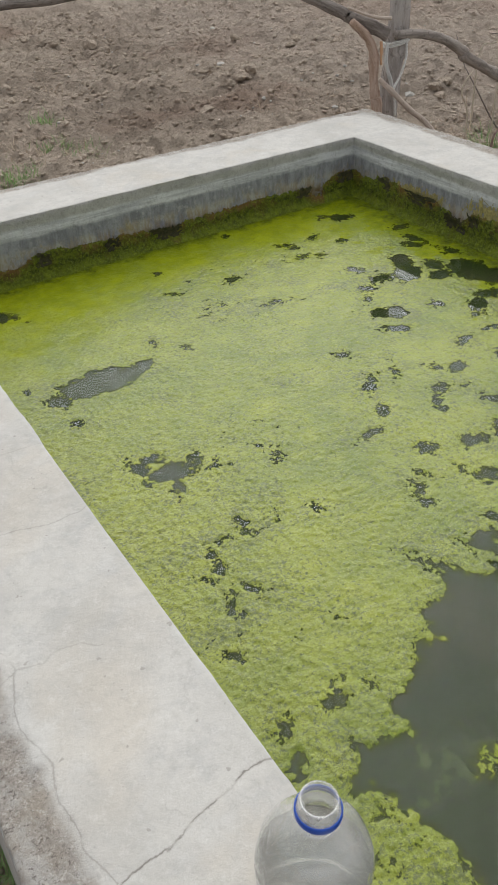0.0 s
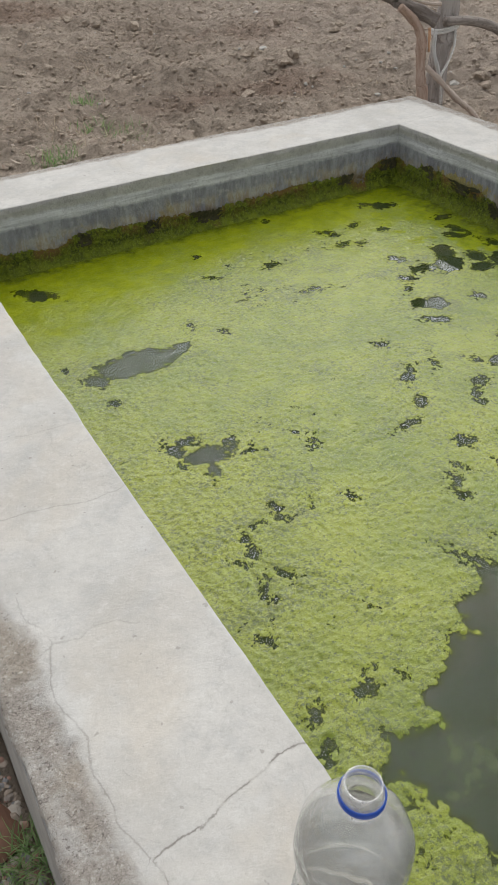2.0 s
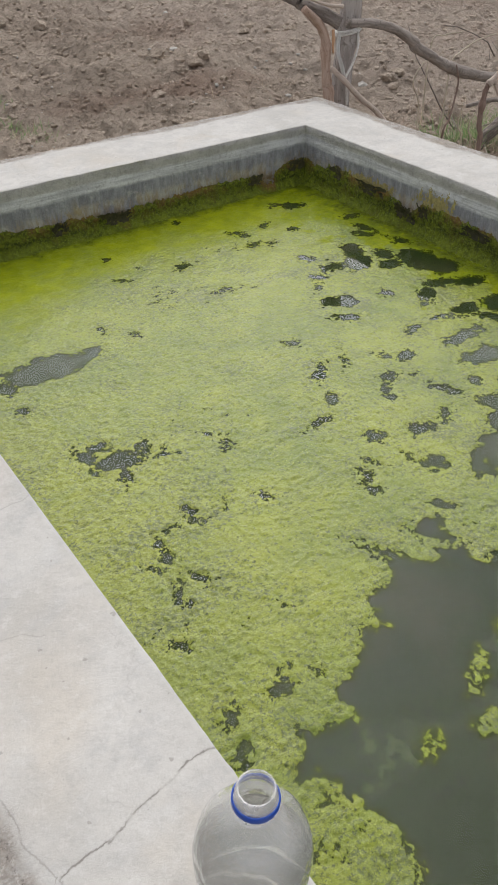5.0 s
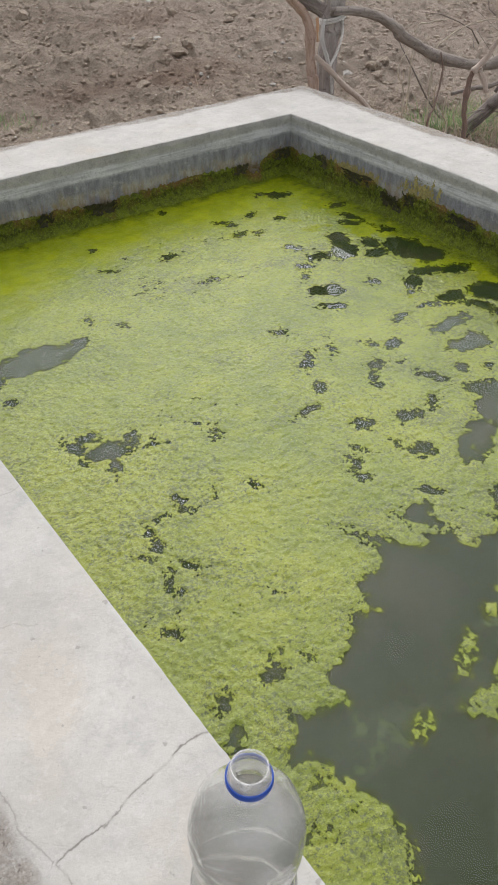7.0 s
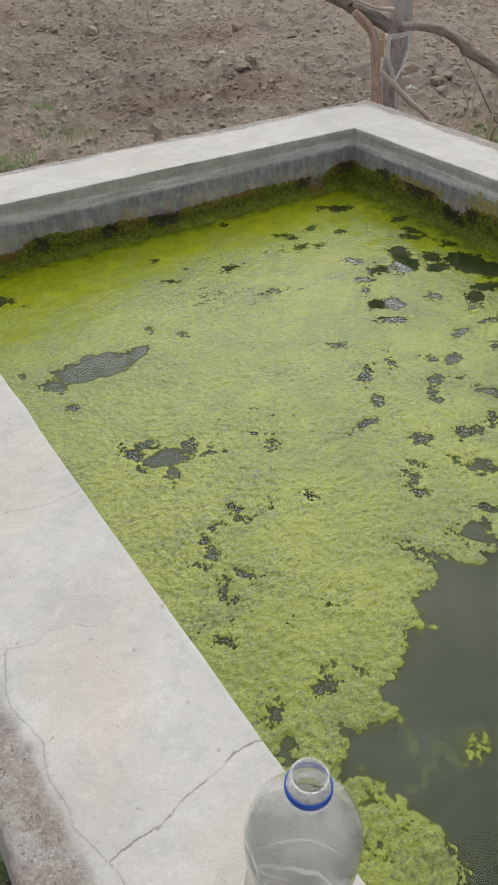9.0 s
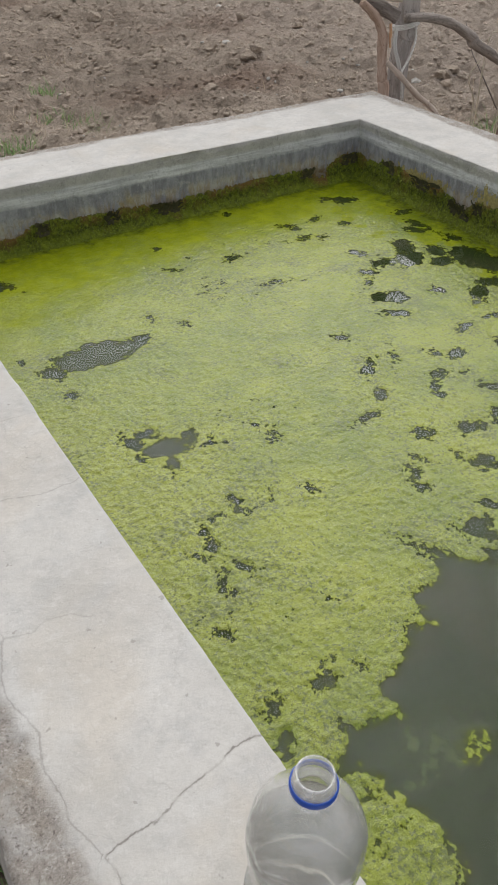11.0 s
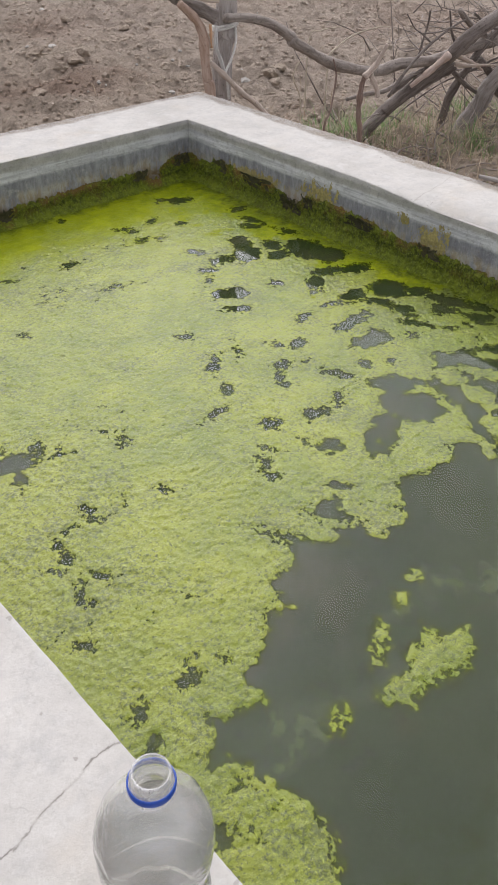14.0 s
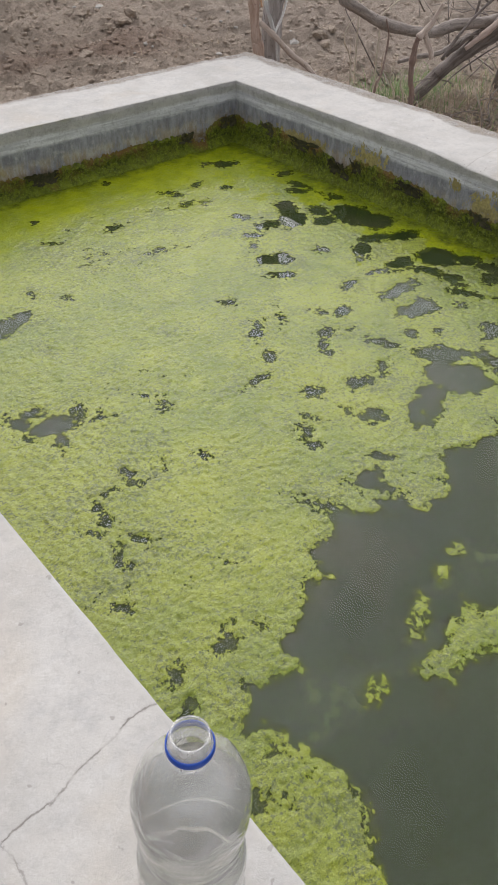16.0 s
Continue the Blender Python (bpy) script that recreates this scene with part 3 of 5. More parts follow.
TWIG = make_plain("dead_twigs", (0.25, 0.205, 0.18), (0.40, 0.345, 0.30), 0.03)
PET = make_thin("scuffed_clear_plastic", (0.95, 0.95, 0.93), 0.20, 0.05)
NECK_PLASTIC = make_thin("milky_plastic", (0.95, 0.95, 0.95), 0.24, 0.07)
BOTTLE_WATER = make_liquid()
BLUE = make_plain("blue_plastic", (0.01, 0.075, 0.45), (0.012, 0.085, 0.5), 0.02, 0.35, 0.5, 0.0003)


# ---- ground: one sheet to the horizon ----
def soil_height(X, Y):
    d1, p1 = cells(X, Y, 0.11, 3)
    d2, p2 = cells(X + 3.3, Y, 0.045, 9)
    h = 0.035 * fbm(X, Y, 1.1, 3, 1) + 0.036 * fbm(X, Y, 0.20, 5, 5, 0.6) + 0.007 * fbm(X, Y, 0.05, 3, 6)
    h += 0.010 * fbm(X, Y, 0.10, 4, 8, 0.7)
    h += 0.040 * np.maximum(0, p1 - 0.55) / 0.45 * np.maximum(0, 1 - d1 * 1.9) ** 0.7
    h += 0.014 * np.maximum(0, p2 - 0.4) / 0.6 * np.maximum(0, 1 - d2 * 1.8) ** 0.7
    for x, y, r, a in ((2.50, 5.30, 0.16, 0.07), (3.36, 4.45, 0.13, 0.07), (1.9, 5.55, 0.2, 0.04), (2.2, 6.4, 0.25, 0.05)):
        h += a * np.exp(-((X - x) ** 2 + (Y - y) ** 2) / r ** 2) * (1 + 0.5 * fbm(X, Y, 0.08, 3, 21))
    bank = np.clip((WEST_OUT + 0.02 - X) / 0.02, 0, 1) * np.clip((2.6 - Y) / 0.4, 0, 1) * np.clip((X + 1.2) / 0.4, 0, 1)
    near = np.clip((np.maximum.reduce((WEST_OUT - X, X - EAST_OUT, Y - NORTH_OUT))) / 0.25, 0, 1)
    return GROUND + 0.28 * bank + h * (0.35 + 0.65 * near)


def axis_of(lo, hi, fine_lo, fine_hi, cell, extra=()):
    far = [0.15, 0.4, 0.9, 2, 5, 12, 30, 80, 200, 500]
    a = [fine_lo - f for f in far] + list(np.arange(fine_lo, fine_hi, cell)) + [fine_hi + f for f in far] + list(extra)
    return np.array(sorted(set(np.round(a, 4))))


gx = axis_of(-400, 400, -0.9, 6.4, 0.017, (-0.27, 1.34))
gy = axis_of(-400, 400, 0.9, 9.6, 0.019, (2.74, -1.2, -0.5, 0.2))
GX, GY = np.meshgrid(gx, gy)
GZ = soil_height(GX, GY)
cx, cy = (gx[:-1] + gx[1:]) / 2, (gy[:-1] + gy[1:]) / 2
inside = ((cx > -0.27) & (cx < 1.34))[None, :] & ((cy > -1.2) & (cy < 2.74))[:, None]
ground = part("ground", from_grid("ground", GX, GY, GZ, ~inside), SOIL)
tagged(ground, "ploughed brown field soil with clods and litter", "ground", kind="structure")


def ground_at(x, y):
    return float(soil_height(np.array([[x]]), np.array([[y]]))[0, 0])


# ---- the tank ----
def crack_field(X, Y, paths):
    """Distance to the nearest crack, with a sign for its two sides, and the depth of that crack."""
    wx, wy = X + 0.004 * fbm(X, Y, 0.05, 4, 31), Y + 0.004 * fbm(X, Y, 0.05, 4, 37)
    best, side, depth = np.full(X.shape, 9.0), np.full(X.shape, 9.0), np.zeros(X.shape)
    for pts, strength in paths:
        for (ax, ay), (bx, by) in zip(pts[:-1], pts[1:]):
            dx, dy = bx - ax, by - ay
            t = np.clip(((wx - ax) * dx + (wy - ay) * dy) / (dx * dx + dy * dy), 0, 1)
            ex, ey = wx - ax - t * dx, wy - ay - t * dy
            d = np.hypot(ex, ey)
            near = d < best
            best = np.where(near, d, best)
            side = np.where(near, np.where(dx * ey - dy * ex > 0, d, -d), side)
            depth = np.where(near, strength * np.clip(1.6 - d / 0.006, 0, 1), depth)
    return best, side, depth


CRACKS = [
    (((-0.140, 1.047), (-0.175, 1.050), (-0.205, 1.042), (-0.238, 1.035), (-0.266, 1.025), (-0.286, 1.023), (-0.305, 1.020), (-0.319, 1.019)), 0.9),
    (((-0.319, 1.019), (-0.316, 1.006), (-0.315, 0.985), (-0.330, 0.950)), 0.5),
    (((-0.319, 1.019), (-0.325, 1.041), (-0.333, 1.065), (-0.330, 1.086), (-0.334, 1.112), (-0.336, 1.135), (-0.329, 1.161), (-0.333, 1.185), (-0.343, 1.216),
      (-0.341, 1.242), (-0.333, 1.260), (-0.320, 1.289)), 0.4),
    (((-0.337, 1.377), (-0.337, 1.353), (-0.330, 1.335), (-0.322, 1.315), (-0.318, 1.291), (-0.341, 1.278)), 0.3),
    (((-0.318, 1.291), (-0.291, 1.282), (-0.273, 1.291), (-0.248, 1.286), (-0.228, 1.271)), 0.22),
    (((-0.140, 1.508), (-0.190, 1.497), (-0.280, 1.520), (-0.393, 1.530)), 0.3),
    (((-0.140, 1.680), (-0.233, 1.690), (-0.330, 1.700)), 0.2),
    (((1.215, 1.760), (1.300, 1.765), (1.381, 1.785), (1.440, 1.800)), 0.3),
    (((0.40, 2.63), (0.36, 2.72), (0.38, 2.84)), 0.2),
]
TOP = 0.014


def wall(name, x0, x1, y0, y1, inner, cell, label):
    """A rendered wall with a cement cap. inner: the side of the water, 'e', 'w', 's' or 'n'."""
    base = empty(name, ((x0 + x1) / 2, (y0 + y1) / 2, GROUND), label, "wall", kind="structure")
    bm = bmesh.new()
    bmesh.ops.create_cube(bm, size=1.0)
    bmesh.ops.transform(bm, verts=bm.verts, matrix=Matrix.Translation(((x0 + x1) / 2, (y0 + y1) / 2, (FLOOR - 0.1 - TOP) / 2))
                        @ Matrix.Diagonal((x1 - x0, y1 - y0, -FLOOR + 0.1 - TOP, 1)))
    if inner == "e":     # the outer face leans out towards the ground
        for v in bm.verts:
            if v.co.x < x0 + 0.01 and v.co.z < -0.5:
                v.co.x -= 0.055
    away = {"e": (-1, 0), "w": (1, 0), "s": (0, 1), "n": (0, -1)}[inner]
    bm.normal_update()
    for f in bm.faces:
        f.material_index = 1 if f.normal.x * away[0] + f.normal.y * away[1] > 0.5 else 0
    body = under(part("wall_body", bm, [PLASTER, CEMENT]), base)
    tagged(body, "grey cement render with blue-grey water bands")
    nx, ny = max(4, int((x1 - x0) / cell)), max(4, int((y1 - y0) / cell))
    ax, ay = np.linspace(x0, x1, nx), np.linspace(y0, y1, ny)
    # three more rows on every side make the rounded edge and the skirt
    px = np.concatenate(([x0, x0, x0 + 0.0015], ax[1:-1], [x1 - 0.0015, x1, x1]))
    py = np.concatenate(([y0, y0, y0 + 0.0015], ay[1:-1], [y1 - 0.0015, y1, y1]))
    X, Y = np.meshgrid(px, py)
    Z = np.zeros(X.shape)
    across = {"e": X - x0, "w": x1 - X, "s": y1 - Y, "n": Y - y0}[inner]      # from the outer edge
    inward = {"e": x1 - X, "w": X - x0, "s": Y - y0, "n": y1 - Y}[inner]      # from the water's edge
    if inner == "s":     # the worn strip goes round both corners
        across = np.minimum(across, np.minimum(x1 - X, X - x0) * 0.75)
    strip = {"e": 0.052, "w": 0.046, "s": 0.036, "n": 0.03}[inner]
    edge = strip + 0.5 * strip * fbm(X, Y, 0.16, 6, 41, 0.65)
    worn = np.clip((edge - across) / 0.022 + 0.5, 0, 1)
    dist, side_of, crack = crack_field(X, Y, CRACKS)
    Z += 0.0016 * fbm(X, Y, 0.25, 4, 43) + 0.0005 * fbm(X, Y, 0.03, 3, 44)
    Z -= worn * (0.0018 + 0.0016 * fbm(X, Y, 0.014, 4, 47, 0.65))
    Z -= 0.0008 * crack * np.clip(1 - dist / 0.004, 0, 1)
    Z -= 0.004 * np.clip(1 - across / 0.006, 0, 1) ** 2 + 0.0015 * np.clip(1 - inward / 0.003, 0, 1) ** 2
    if inner == "w":     # the nearer end of this cap is worn round
        soft = np.clip((1.90 - Y) / 0.60, 0, 1)
        Z -= soft * 0.034 * np.clip(1 - inward / 0.060, 0, 1) ** 2
        worn = np.maximum(worn, soft * np.clip(1 - inward / 0.03, 0, 1) * 0.75)
    jit = 0.0016 * fbm(X, Y, 0.05, 4, 51) + 0.0030 * fbm(X, Y, 0.5, 2, 53)
    outer_jit = 0.005 * fbm(X, Y, 0.05, 5, 57, 0.65)
    shift_in, shift_out = np.where(inward <= 1e-6, jit, 0), np.where(across <= 1e-6, outer_jit, 0)
    sgn = {"e": (1, 0), "w": (-1, 0), "s": (0, -1), "n": (0, 1)}[inner]
    X = X + sgn[0] * (shift_in + shift_out)
    Y = Y + sgn[1] * (shift_in + shift_out)
    if inner == "s":     # the outer corners are knocked off
        for cx_, turn in ((x1, 1), (x0, -1)):
            u, v = turn * (X - cx_) + 0.03, Y - y1 + 0.03
            k = np.where((u > 0) & (v > 0), np.minimum(1.0, 0.03 / np.maximum(np.hypot(u, v), 1e-6)), 1.0)
            X, Y = np.where(k < 1, cx_ - turn * 0.03 + turn * u * k, X), np.where(k < 1, y1 - 0.03 + v * k, Y)
    Z[0, :], Z[-1, :] = -TOP - 0.002, -TOP - 0.002
    Z[:, 0], Z[:, -1] = -TOP - 0.002, -TOP - 0.002
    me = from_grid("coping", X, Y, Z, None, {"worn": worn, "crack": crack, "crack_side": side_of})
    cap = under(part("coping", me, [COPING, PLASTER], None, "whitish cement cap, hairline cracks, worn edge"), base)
    side = np.zeros((len(py) - 1, len(px) - 1), dtype=np.int32)
    side[0, :] = side[-1, :] = 1
    side[:, 0] = side[:, -1] = 1
    me.polygons.foreach_set("material_index", side.ravel())
    return base


walls = {
    "west": wall("wall_west", WEST_OUT, WEST_IN, SOUTH_OUT, NORTH_IN, "e", 0.0034, "low cement tank wall with a cracked whitish cap"),
    "north": wall("wall_north", WEST_OUT, EAST_OUT, NORTH_IN + 0.0005, NORTH_OUT, "s", 0.006, "low cement tank wall with a whitish cap, mossy inside"),
    "east": wall("wall_east", EAST_IN, EAST_OUT, SOUTH_OUT, NORTH_IN, "w", 0.006, "low cement tank wall with a worn whitish cap, mossy inside"),
    "south": wall("wall_south", WEST_IN, EAST_IN, SOUTH_OUT, SOUTH_IN, "n", 0.02, "low cement tank wall with a whitish cap"),
}

bm = bmesh.new()
bmesh.ops.create_cube(bm, size=1.0)
bmesh.ops.transform(bm, verts=bm.verts, matrix=Matrix.Translation(((WEST_IN + EAST_IN) / 2, (SOUTH_IN + NORTH_IN) / 2, FLOOR - 0.05))
                    @ Matrix.Diagonal((EAST_IN - WEST_IN, NORTH_IN - SOUTH_IN, 0.1, 1)))
tagged(part("floor", bm, PLASTER), "silted cement tank floor under the water", "tank floor", kind="structure")


def sheet(name, z, n, material):
    X, Y = np.meshgrid(np.linspace(WEST_IN + 0.001, EAST_IN - 0.001, n), np.linspace(SOUTH_IN + 0.001, NORTH_IN - 0.001, n * 2))
    return part(name, from_grid(name, X, Y, np.full(X.shape, z)), material)


water = tagged(sheet("water", WATER, 12, WATER_TOP), "still murky green water in the tank", "water", kind="structure")
murk = tagged(sheet("turbid_water", WATER - 0.0014, 12, MURK), "cloudy silt-green water below the surface", "water", kind="structure")


# ---- moss on the walls at the water line ----
# height of the torn upper edge along the north wall (by x) and the east wall (by y)
MOSS_N = ((-0.14, -0.110), (-0.04, -0.109), (0.10, -0.130), (0.20, -0.104), (0.37, -0.121), (0.43, -0.113), (0.53, -0.128), (0.58, -0.150), (0.595, -0.124), (0.72, -0.118),
          (0.92, -0.115), (1.02, -0.118), (1.055, -0.140), (1.095, -0.150), (1.105, -0.120), (1.16, -0.100), (1.23, -0.100))
MOSS_E = ((0.5, -0.112), (1.37, -0.112), (1.50, -0.116), (1.60, -0.114), (1.68, -0.104), (1.76, -0.112), (1.84, -0.103), (1.92, -0.094), (2.03, -0.090), (2.11, -0.093), (2.155, -0.128),
          (2.18, -0.124), (2.215, -0.104), (2.29, -0.098), (2.39, -0.095), (2.48, -0.087), (2.54, -0.108), (2.63, -0.100))


def moss_fringe(name, along0, along1, place, top, seed, owner):
    """A crust of moss on a wall. place(u, out, z) gives the point; top(u) the height of its torn upper edge."""
    u = np.arange(along0, along1, 0.0030)
    z = np.linspace(WATER - 0.012, -0.05, 58)
    U, Zr = np.meshgrid(u, z)
    edge = top(U) + 0.007 * fbm(U, Zr * 0.3, 0.045, 6, seed, 0.75) + 0.005 * fbm(U, Zr * 0.3, 0.014, 4, seed + 9, 0.7)
    cover = (edge - Zr) / 0.012
    rugged = 0.0045 + 0.0035 * fbm(U, Zr, 0.016, 4, seed + 3, 0.7) + 0.0022 * fbm(U, Zr, 0.006, 2, seed + 4)
    thick = np.clip(cover, 0, 1) ** 0.5 * rugged + 0.030 * np.clip((WATER + 0.028 - Zr) / 0.04, 0, 1) ** 1.6
    lip = np.exp(-((cover - 0.35) / 0.35) ** 2)
    thick = np.maximum(thick + 0.006 * lip * np.clip(fbm(U, Zr, 0.05, 3, seed + 5), 0, 1), 0.0012)
    X, Y, Z = place(U, thick, Zr + 0.002 * fbm(U, Zr, 0.01, 2, seed + 7))
    c = cover[:-1, :-1]
    low = np.clip((WATER + 0.030 + 0.014 * fbm(U, Zr, 0.04, 4, seed + 11, 0.65) - Zr) / 0.022, 0, 1)
    me = from_grid(name, X, Y, Z, c > -0.05, {"rim": np.clip(1.3 - cover * 0.5, 0, 1), "fresh": low})
    ob = under(part(name, me, MOSS), owner)
    return tagged(ob, "dark olive moss crust with a torn edge", kind="stuff")


def profile(rows):
    at, height = zip(*rows)
    return lambda u: np.interp(u, at, height)


moss_fringe("moss", WEST_IN, EAST_IN, lambda u, o, z: (u, NORTH_IN - o, z), profile(MOSS_N), 61, walls["north"])
moss_fringe("moss", 0.5, NORTH_IN, lambda u, o, z: (EAST_IN - o, u, z), profile(MOSS_E), 71, walls["east"])
moss_fringe("moss", 0.5, NORTH_IN, lambda u, o, z: (WEST_IN + o, u, z), lambda u: -0.12 + 0 * u, 81, walls["west"])


def peeling_crust(place, u0, u1, z0, z1, curl, seed, owner):
    """A dried flap of moss and slime that has come off the wall and curls outwards at its top."""
    U, V = np.meshgrid(np.linspace(0, 1, 34), np.linspace(0, 1, 26))
    ragged = 0.22 * fbm(U * (u1 - u0), V * (z1 - z0), 0.012, 4, seed, 0.7)
    u = u0 + (u1 - u0) * (U + 0.12 * fbm(U, V, 0.3, 3, seed + 1))
    z = z0 + (z1 - z0) * V * (1 + ragged)
    out = 0.005 + curl * V ** 2 + 0.004 * fbm(u, z, 0.012, 4, seed + 2, 0.7)
    X, Y, Z = place(u, out, z)
    edge = np.minimum.reduce((U, 1 - U, 1 - V)) + 0.30 * fbm(U, V, 0.22, 4, seed + 3, 0.7)
    ob = under(part("peeling_crust", from_grid("peeling_crust", X, Y, Z, edge[:-1, :-1] > 0.02), CRUST, None, "dark dried flap of slime curling off the wall"), owner)
    return tagged(ob, kind="stuff")


for u0, u1, z0, z1, curl, sd in ((0.50, 0.60, -0.160, -0.118, 0.014, 301), (0.36, 0.41, -0.150, -0.108, 0.012, 305), (0.17, 0.21, -0.14, -0.100, 0.010, 309), (1.00, 1.05, -0.145, -0.112, 0.010, 313),
                                 (1.15, 1.215, -0.13, -0.094, 0.012, 317)):
    peeling_crust(lambda u, o, z: (u, NORTH_IN - o, z), u0, u1, z0, z1, curl, sd, walls["north"])
for u0, u1, z0, z1, curl, sd in ((2.13, 2.20, -0.155, -0.108, 0.022, 321), (2.08, 2.12, -0.13, -0.088, 0.014, 325), (2.25, 2.36, -0.125, -0.088, 0.012, 329), (2.44, 2.50, -0.12, -0.084, 0.010, 333),
                                 (1.86, 1.97, -0.125, -0.090, 0.012, 337), (1.66, 1.72, -0.13, -0.098, 0.010, 341)):
    peeling_crust(lambda u, o, z: (EAST_IN - o, u, z), u0, u1, z0, z1, curl, sd, walls["east"])


def lichen(y0, y1, z0, z1, seed):
    """A weedy ochre crust hanging in strands on the east wall."""
    Y, Zr = np.meshgrid(np.arange(y0 - 0.03, y1 + 0.03, 0.0018), np.arange(z0 - 0.02, z1 + 0.012, 0.0018))
    u, v = (Y - (y0 + y1) / 2) / ((y1 - y0) / 2), (Zr - (z0 + z1) / 2) / ((z1 - z0) / 2)
    cover = 0.85 - np.hypot(u, v) + 0.9 * fbm(Y, Zr * 0.5, 0.012, 5, seed, 0.8)
    out = 0.0006 + 0.003 * np.clip(cover, 0, 1) * (0.7 + 0.6 * fbm(Y, Zr, 0.008, 3, seed + 2))
    ob = under(part("lichen", from_grid("lichen", EAST_IN - out, Y, Zr, cover[:-1, :-1] > 0), LICHEN), walls["east"])
    return tagged(ob, "ochre weedy lichen crust on the render", kind="stuff")


lichen(2.01, 2.13, -0.105, -0.045, 201)
lichen(1.64, 1.74, -0.125, -0.050, 205)
lichen(1.765, 1.795, -0.075, -0.045, 209)
lichen(2.22, 2.46, -0.112, -0.078, 213)

# ---- floating algae ----
# the mat's free edge towards the open water, from its near end to the east wall
SHORE_NEAR = (
    (-0.026, 0.856), (0.003, 0.892), (0.005, 0.92), (0.01, 0.943), (-0.01, 0.985), (-0.038, 1.005), (-0.042, 1.019), (-0.007, 1.006),
    (0.005, 1.015), (-0.01, 1.033), (-0.035, 1.037), (-0.027, 1.057), (0.008, 1.102), (0.017, 1.089), (0.071, 1.079), (0.089, 1.117),
    (0.118, 1.13), (0.147, 1.139), (0.166, 1.168), (0.194, 1.169), (0.21, 1.2), (0.225, 1.213), (0.267, 1.22), (0.286, 1.237),
    (0.292, 1.272), (0.282, 1.31), (0.307, 1.27), (0.343, 1.221),
)
SHORE_FAR = (
    (0.367, 1.183), (0.364, 1.229), (0.387, 1.245), (0.38, 1.222), (0.407, 1.196), (0.417, 1.157), (0.468, 1.17), (0.521, 1.215),
    (0.523, 1.216), (0.519, 1.232), (0.558, 1.239), (0.602, 1.225), (0.647, 1.21), (0.68, 1.237), (0.703, 1.234), (0.729, 1.202),
    (0.717, 1.16), (0.743, 1.177), (0.754, 1.229), (0.798, 1.285), (0.798, 1.329), (0.849, 1.392), (0.919, 1.451), (0.964, 1.421),
    (1.031, 1.4), (1.071, 1.437), (1.108, 1.379), (1.137, 1.407), (1.19, 1.339),
)
# gaps and clumps: middle, half lengths, turn in degrees
FAR_GAPS = (
    (1.001, 2.133, 0.044, 0.024, 67), (0.96, 2.071, 0.041, 0.03, 35), (0.906, 2.082, 0.026, 0.016, -4), (1.049, 2.064, 0.032, 0.023, 65), (1.015, 2.011, 0.027, 0.019, 43),
    (1.1, 1.994, 0.055, 0.041, 67), (1.121, 1.933, 0.042, 0.037, -78), (0.979, 1.841, 0.044, 0.017, 43), (1.052, 1.857, 0.055, 0.016, -24), (1.109, 1.833, 0.04, 0.018, -17),
    (0.793, 1.922, 0.024, 0.018, -77), (0.75, 1.862, 0.026, 0.014, -23), (0.76, 1.941, 0.021, 0.02, -88), (0.822, 2.057, 0.051, 0.008, 41), (0.872, 2.086, 0.022, 0.011, -18),
    (1.09, 1.702, 0.044, 0.03, -55), (1.128, 1.647, 0.025, 0.017, -35), (0.992, 1.736, 0.031, 0.021, 19),
)
EAST_GAPS = (
    (1.028, 1.613, 0.028, 0.019, -70), (0.898, 1.898, 0.025, 0.017, -81), (0.843, 1.739, 0.023, 0.013, 17), (0.922, 1.738, 0.032, 0.012, -26), (0.9, 1.65, 0.052, 0.02, 6),
    (0.875, 1.569, 0.058, 0.029, -6), (0.952, 1.661, 0.028, 0.013, 88), (0.955, 1.524, 0.022, 0.017, -17), (1.03, 1.509, 0.054, 0.019, -49), (1.101, 1.545, 0.031, 0.025, -81),
    (0.7, 1.694, 0.018, 0.013, -48), (0.739, 1.667, 0.027, 0.014, 2), (0.789, 1.513, 0.021, 0.015, 35), (0.829, 1.483, 0.016, 0.013, 22), (0.711, 1.529, 0.027, 0.018, -64),
    (0.702, 1.604, 0.013, 0.01, 38), (0.654, 1.621, 0.02, 0.012, 0), (0.618, 1.592, 0.025, 0.006, 44),
)
MIDDLE_GAPS = (
    (0.603, 1.564, 0.015, 0.012, -43), (0.541, 1.714, 0.043, 0.01, 42), (0.503, 1.629, 0.019, 0.013, 34), (0.441, 1.585, 0.039, 0.01, 5), (0.656, 1.474, 0.026, 0.012, 42),
    (0.582, 1.459, 0.039, 0.014, 1), (0.633, 1.444, 0.013, 0.008, -40), (0.497, 1.483, 0.023, 0.013, -45), (0.503, 1.408, 0.021, 0.013, 70), (0.52, 1.369, 0.028, 0.014, -53),
    (0.446, 1.426, 0.024, 0.01, -53), (0.396, 1.412, 0.02, 0.012, 63), (0.386, 1.378, 0.012, 0.008, -38), (0.458, 1.288, 0.018, 0.009, -40), (0.619, 1.729, 0.034, 0.007, 57),
)
SHADE_GAPS = (
    (1.151, 1.555, 0.075, 0.023, -71), (1.036, 1.555, 0.042, 0.016, -60), (1.135, 1.471, 0.042, 0.018, -66), (1.127, 1.431, 0.041, 0.014, -65), (1.017, 1.671, 0.032, 0.014, -61), (1.001, 1.559, 0.024, 0.014, -42), (1.143, 2.12, 0.044, 0.017, -70), (1.093, 2.201, 0.031, 0.015, -57),
)
